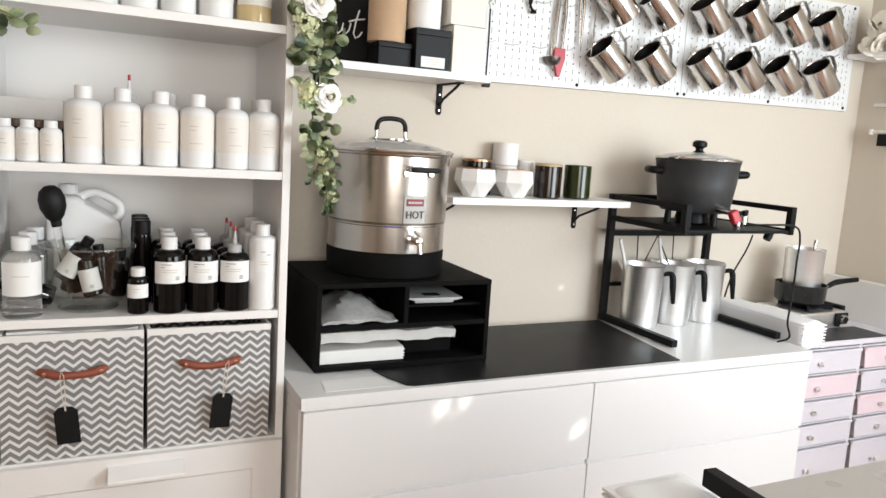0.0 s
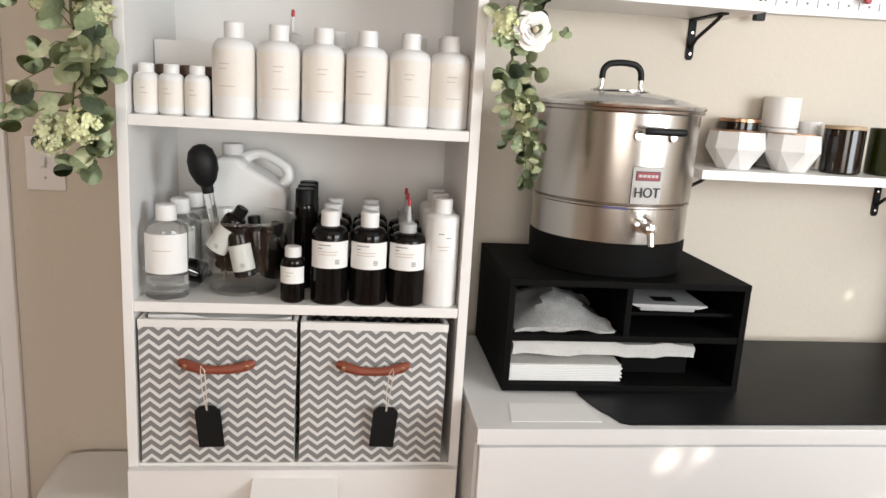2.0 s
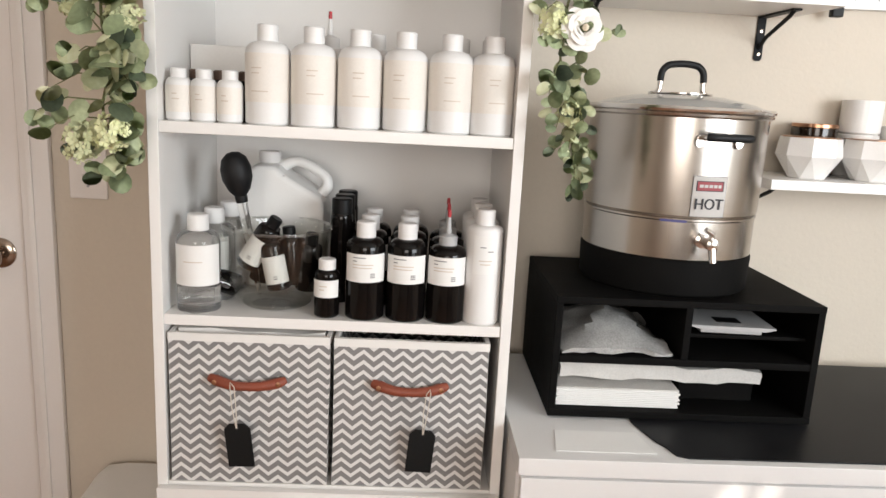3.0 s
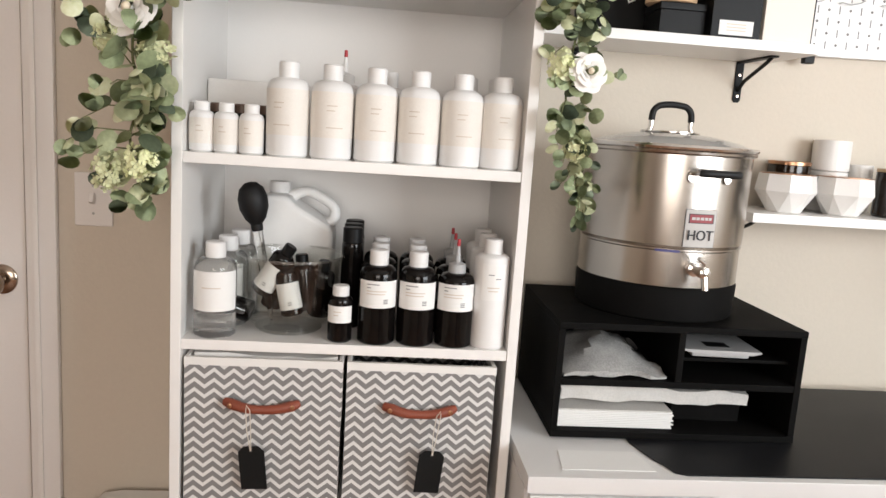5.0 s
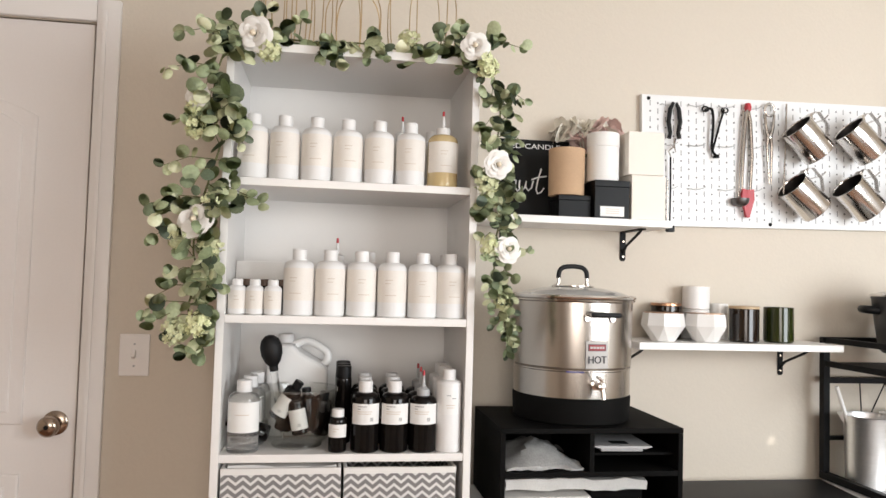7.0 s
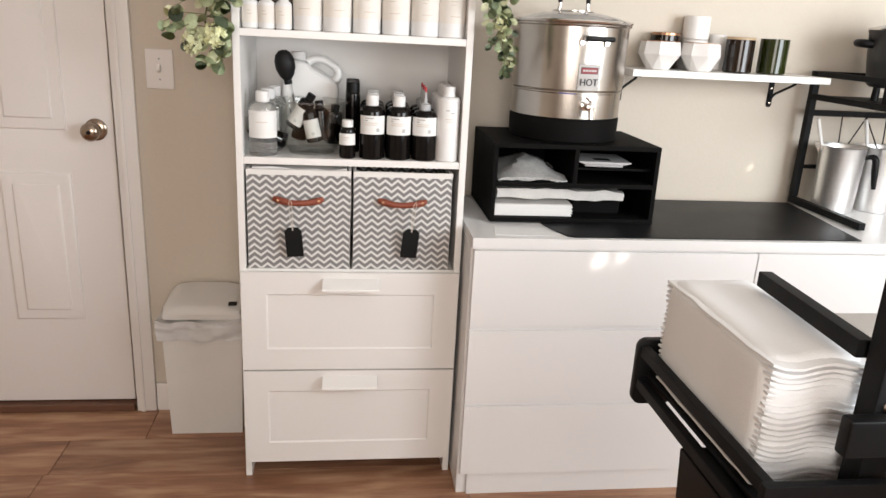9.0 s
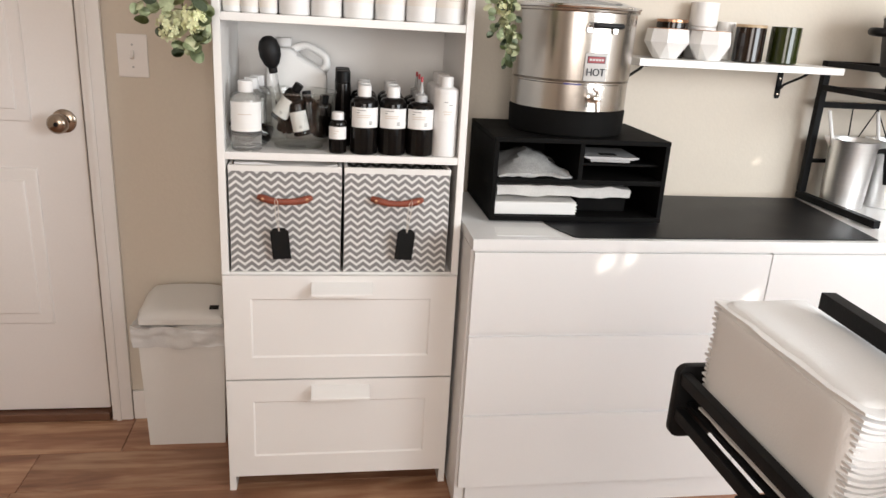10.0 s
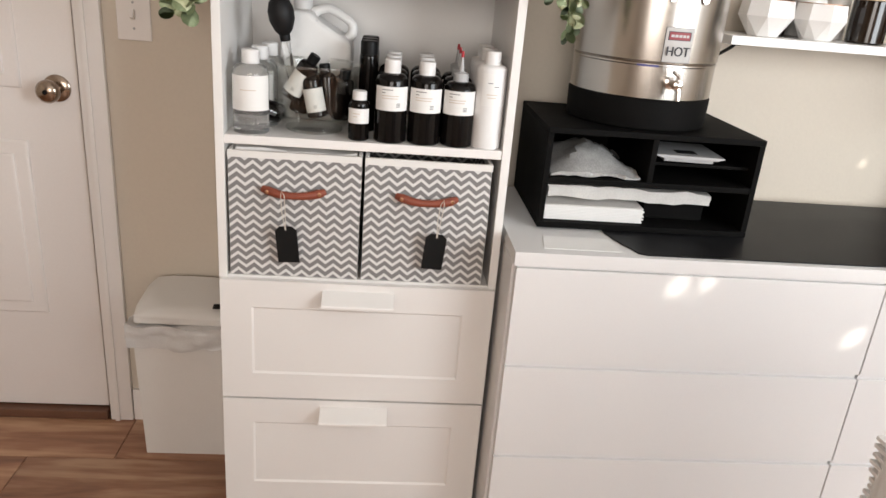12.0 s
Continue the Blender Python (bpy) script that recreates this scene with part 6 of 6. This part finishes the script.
# ---- trash bin ----
tr = thing("trash_bin", (-0.153, 0.308, 0), "white plastic trash bin with a liner and sloped lid", "trash bin")
b = grid_block(-1, 1, -1, 1, 0, 1, 6)
for v in b.verts:
    f = v.co.z
    v.co = Vector((v.co.x * (0.110 + 0.010 * f), v.co.y * (0.068 + 0.012 * f), 0.38 * f))
part("bin_body", b, BIN_PLASTIC, tr, smooth=30)
b = grid_block(-0.134, 0.126, -0.092, 0.083, 0.333, 0.396, 12)
part("liner_bag", crumple(crumple(b, 0.014, 20, 7), 0.006, 60, 2), BAG, tr, "crinkled white liner folded over the rim", 60)
b = box(-0.116, 0.117, -0.079, 0.08, 0.397, 0.419, 0.005, 3)
part("lid_rim", b, BIN_PLASTIC, tr)
b = grid_block(-1, 1, -1, 1, 0, 1, 8)
for v in b.verts:
    f = v.co.z
    k = 1 - 0.16 * f * f
    k2 = 1 - 0.18 * f ** 3
    corner = max(0.0, abs(v.co.x) + abs(v.co.y) - 1.55)
    v.co = Vector((v.co.x * 0.119 * k2 * (1 - 0.12 * corner), -0.001 + v.co.y * 0.083 * k * (1 - 0.12 * corner) + 0.006 * f, 0.4195 + f * (0.034 + 0.014 * v.co.y) - 0.01 * corner * f))
part("lid", b, BIN_PLASTIC, tr, smooth=50)
part("sensor_window", moved(box(-0.013, 0.013, -0.009, 0.009, 0, 0.003, 0.001), Matrix.Translation((0.092, -0.06, 0.4445)) @ Matrix.Rotation(radians(14), 4, "X")), BLACK_PLASTIC, tr)

# ---- gold wire pumpkins on the bookcase ----
def wire_pumpkin(x, y, w, h, turn):
    p = thing("wire_pumpkin", (x, y, 1.9055), "gold wire pumpkin ornament on top of the bookcase", "ornament", "gold wire pumpkins", turn=turn)
    r = w / 2
    for k in range(7):
        a = 2 * math.pi * k / 7
        pts = []
        for i in range(19):
            f = (i / 18) ** 0.7
            rr = r * (0.86 + 0.14 * math.sin(min(1.0, f / 0.5) * math.pi / 2)) if f < 0.58 else r * max(0.0, 1 - ((f - 0.58) / 0.42) ** 2.2) ** 0.5
            rr = max(rr, r * 0.12)
            pts.append((rr * math.cos(a), rr * math.sin(a), h * f))
        pts.append((0.003 * math.cos(a), 0.003 * math.sin(a), h * 0.965))
        pts = [(px, py, max(0.0022, pz)) for px, py, pz in pts]
        part("rib", tube(pts, 0.0015, 6), GOLD, p)
    part("base_ring", tube([(r * 0.45 * math.cos(i * math.pi / 10), r * 0.45 * math.sin(i * math.pi / 10), 0.0025) for i in range(21)], 0.0018, 6), GOLD, p)
    part("stalk", tube([(0, 0, h * 0.965), (0.004, 0, h * 1.0), (0.012, 0.003, h * 1.04)], [0.006, 0.005, 0.004], 8), GOLD, p)
    for s in (-1, 1):
        part("leaf", slab([(0, h * 0.975), (s * 0.016, h * 1.0), (s * 0.036, h * 0.985), (s * 0.02, h * 0.965)], -0.001, 0.001), GOLD, p, smooth=0)


wire_pumpkin(0.138, 0.262, 0.198, 0.335, 10)
wire_pumpkin(0.122, 0.088, 0.132, 0.215, 40)
wire_pumpkin(0.293, 0.13, 0.146, 0.201, 25)
wire_pumpkin(0.466, 0.14, 0.186, 0.272, 0)


# ---- eucalyptus garland ----
def leaf_mesh(w, h, cup):
    """A round coin-like leaf that starts at its stalk and points along z."""
    b = bmesh.new()
    hub = b.verts.new((0, cup, h * 0.5))
    rim = []
    for i in range(11):
        a = math.pi * (-0.5 + 2 * (i + 0.5) / 11)
        rim.append(b.verts.new((w * 0.5 * math.cos(a), -cup * 0.6 * abs(math.cos(a)), h * (0.5 + 0.5 * math.sin(a)))))
    for i in range(11):
        b.faces.new((hub, rim[i], rim[(i + 1) % 11]))
    bmesh.ops.solidify(b, geom=b.faces[:], thickness=0.0005)
    return finish(b, "leaf", LEAF, 80)


LEAVES = [leaf_mesh(0.046, 0.045, 0.005), leaf_mesh(0.040, 0.042, 0.003), leaf_mesh(0.034, 0.038, 0.006), leaf_mesh(0.025, 0.033, 0.003)]


def bloom_mesh():
    """A loose cluster of tiny round buds."""
    rr = random.Random(8)
    b = bmesh.new()
    for i in range(70):
        d = Vector((rr.gauss(0, 1), rr.gauss(0, 1), rr.gauss(0, 1))).normalized() * rr.uniform(0.55, 1.0) * 0.027
        q = Matrix.Translation(d) @ (d + Vector((rr.uniform(-1, 1), rr.uniform(-1, 1), rr.uniform(-1, 1))) * 0.012).to_track_quat("Z", "Y").to_matrix().to_4x4() @ Matrix.Rotation(rr.uniform(0, 6), 4, "Z")
        k = rr.uniform(0.0055, 0.0085)
        hub = b.verts.new(q @ Vector((0, 0, 0)))
        for a in range(4):
            m = q @ Matrix.Rotation(a * math.pi / 2, 4, "Z")
            b.faces.new((hub, b.verts.new(m @ Vector((k * 0.75, -k * 0.55, k * 0.25))), b.verts.new(m @ Vector((k * 1.1, 0, k * 0.4))), b.verts.new(m @ Vector((k * 0.75, k * 0.55, k * 0.25)))))
    return finish(b, "hydrangea", CLUSTER, 60)


BLOOM = bloom_mesh()


def garland(name, path, width, depth, sprigs, label, roses, blooms, seed, droop=1.0, reach=(), small=1.0, tail=0.0):
    gr = random.Random(seed)
    g = thing(name, (0, 0, 0), label, "garland")
    pts = [Vector(p) for p in path]
    fine = []
    for i in range(len(pts) - 1):
        p0, p1, p2, p3 = pts[max(i - 1, 0)], pts[i], pts[i + 1], pts[min(i + 2, len(pts) - 1)]
        for k in range(8):
            f = k / 8
            fine.append(0.5 * ((2 * p1) + (p2 - p0) * f + (2 * p0 - 5 * p1 + 4 * p2 - p3) * f * f + (3 * p1 - p0 - 3 * p2 + p3) * f ** 3))
    fine.append(pts[-1])
    part("main_stem", tube(fine, 0.0022, 6), STEM, g)
    jobs = []
    for k in range(sprigs):
        at = fine[min(len(fine) - 1, int((k + gr.random()) / sprigs * (len(fine) - 1)))]
        thin = 1 - tail * max(0.0, k / sprigs - 0.55) / 0.45
        jobs.append((at, at + Vector((gr.uniform(-1, 1) * width * thin, gr.uniform(-1, 0.1) * depth, gr.uniform(-1.2, 0.5) * width * droop)), small * thin ** 0.8))
    for x, y, z in reach:
        tip = Vector((x, y, z))
        jobs.append((min(fine, key=lambda p: (p - tip).length + abs(p.z - tip.z - 0.02)), tip, 0.85 * small))
    for at, tip, big in jobs:
        out = tip - at
        bend = at + out * 0.5 + Vector((0, -0.008, 0.012))
        part("sprig_stem", tube([at, bend, tip], [0.0014, 0.0011, 0.0007], 5), STEM, g)
        n = max(3, min(6, int(out.length / 0.016)))
        for k in range(n + 1):
            f = min(1.0, (k + 0.5) / n)
            p = at.lerp(bend, f * 2) if f < 0.5 else bend.lerp(tip, f * 2 - 1)
            along = out.normalized()
            side = along.cross(Vector((0, -1, 0.2)) if k % 2 else Vector((0.3, -0.6, 0.8))).normalized() * (1 if (k // 2) % 2 else -1)
            way = (side * gr.uniform(0.5, 1.1) + along * gr.uniform(0.2, 0.8) + Vector((gr.uniform(-0.3, 0.3), gr.uniform(-0.4, 0.1), gr.uniform(-0.5, 0.2)))).normalized()
            face = Vector((gr.uniform(-0.8, 0.8), -1, gr.uniform(-0.5, 0.9)))
            face = (face - way * face.dot(way)).normalized()
            across = face.cross(way)
            lf = new("leaf", LEAVES[min(3, int(gr.random() * 2.2 + f * 1.9))])
            lf.parent = g
            m = Matrix((across, face, way)).transposed().to_4x4()
            lf.matrix_basis = Matrix.Translation(p) @ m @ Matrix.Scale(gr.uniform(0.75, 1.1) * big, 4)
    for x, y, z, size in roses:
        face = Vector((gr.uniform(-0.5, 0.3), -1, gr.uniform(-0.1, 0.4)))
        rose(g, Matrix.Translation((x, y, z)) @ face.to_track_quat("Z", "Y").to_matrix().to_4x4(), size, gr)
    for x, y, z, size in blooms:
        o = new("hydrangea", BLOOM)
        o.parent = g
        o["kind"] = "stuff"
        o.matrix_basis = Matrix.Translation((x, y, z)) @ Matrix.Rotation(gr.uniform(0, 6), 4, "Z") @ Matrix.Scale(size, 4, (1, 0, 0)) @ Matrix.Scale(size * 1.25, 4, (0, 0, 1))
    return g


garland("eucalyptus_garland",
        [(0.06, 0.02, 1.935), (0.02, -0.03, 1.90), (-0.01, -0.03, 1.838), (-0.02, -0.03, 1.762), (0.004, -0.03, 1.69), (-0.022, -0.03, 1.575), (-0.045, -0.03, 1.49), (-0.05, -0.03, 1.405), (-0.034, -0.03, 1.357), (-0.058, -0.02, 1.285), (-0.04, -0.02, 1.215)],
        0.055, 0.05, 48, "artificial eucalyptus garland with white roses draped down the bookcase", [(-0.043, -0.06, 1.475, 1.2), (-0.052, -0.05, 1.757, 0.75)],
        [(-0.053, -0.05, 1.685, 0.85), (-0.006, -0.05, 1.515, 0.85), (-0.078, -0.05, 1.437, 0.85), (-0.08, -0.05, 1.23, 0.95), (-0.03, -0.056, 1.25, 0.95), (-0.01, -0.05, 1.42, 0.6), (-0.06, -0.04, 1.735, 0.6)], 5, 1.0,
        [(-0.1, -0.04, 1.90), (-0.128, -0.04, 1.812), (-0.1, -0.04, 1.70), (-0.12, -0.04, 1.598), (-0.147, -0.04, 1.51), (-0.125, -0.05, 1.49), (-0.14, -0.03, 1.44), (0.095, -0.04, 1.523), (0.07, -0.045, 1.535), (0.05, -0.045, 1.655), (0.045, -0.04, 1.68),
         (-0.148, -0.04, 1.275), (-0.13, -0.045, 1.25), (-0.12, -0.05, 1.31), (-0.09, -0.04, 1.215), (-0.02, -0.04, 1.195), (-0.055, -0.04, 1.18), (0.0, -0.045, 1.28), (-0.1, -0.045, 1.35), (0.005, -0.045, 1.36), (-0.005, -0.045, 1.32)])
garland("eucalyptus_garland",
        [(0.555, 0.02, 1.94), (0.609, 0.0, 1.93), (0.637, 0.0, 1.845), (0.652, 0.0, 1.766), (0.64, 0.0, 1.66), (0.648, 0.0, 1.58), (0.656, 0.0, 1.515), (0.644, 0.0, 1.424), (0.655, 0.0, 1.347), (0.672, 0.0, 1.281), (0.68, 0.0, 1.24)],
        0.046, 0.045, 74, "artificial eucalyptus garland hanging beside the steel pot", [(0.637, -0.05, 1.637, 0.95), (0.668, -0.045, 1.436, 0.9)],
        [(0.607, -0.05, 1.875, 0.85), (0.615, -0.04, 1.59, 0.75), (0.622, -0.04, 1.445, 0.75), (0.66, -0.03, 1.31, 0.6)], 9, 1.2,
        [(0.70, -0.02, 1.93), (0.705, -0.03, 1.80), (0.70, -0.03, 1.70), (0.725, -0.03, 1.43), (0.70, -0.02, 1.52), (0.69, -0.02, 1.195), (0.68, -0.02, 1.185)], 0.84, 0.45)
garland("eucalyptus_garland",
        [(0.03, 0.03, 1.93), (0.1, 0.02, 1.925), (0.2, 0.025, 1.92), (0.3, 0.02, 1.925), (0.4, 0.025, 1.92), (0.5, 0.02, 1.93), (0.58, 0.02, 1.94)],
        0.042, 0.045, 27, "artificial eucalyptus garland lying along the bookcase top", [(0.066, -0.045, 1.907, 1.2), (0.576, -0.05, 1.916, 0.95)],
        [(0.1, -0.045, 1.872, 0.85), (0.607, -0.045, 1.87, 0.8), (0.42, 0.0, 1.94, 0.6)], 14, 0.8,
        [(0.255, -0.03, 1.86), (0.09, 0.0, 1.985), (0.17, -0.01, 1.965), (0.36, -0.03, 1.88), (0.5, -0.01, 1.96), (0.55, 0.0, 1.975)])

# ---- floor ----
fl = tagged(part("floor", box(LEFT - 0.12, RIGHT + 0.12, BACK - 0.12, WY + 0.12, -0.1, -0.0062, 0), FLOOR, None), "warm brown wood-look plank floor", "floor", kind="structure")
PL, PW = 1.22, 0.182
plank_mesh = finish(box(0, PL - 0.0016, 0, PW - 0.0016, -0.006, 0, 0.0009, 1), "plank", FLOOR, 30)
rng = random.Random(12)
row, y = 0, WY - 0.01 - PW
near, far = [], bmesh.new()
while y > BACK - PW:
    x = LEFT - rng.uniform(0, PL)
    while x < RIGHT:
        if y > -2.2 and LEFT < x < RIGHT - PL:
            ob = new("plank", plank_mesh)
            ob.location = (x, y, 0)
            ob.parent = fl
        else:
            box(max(x, LEFT), min(x + PL - 0.0016, RIGHT), y, y + PW - 0.0016, -0.006, 0, 0, bm=far)
        x += PL
    y -= PW
tagged(part("plank_field", far, FLOOR, fl), kind="stuff")
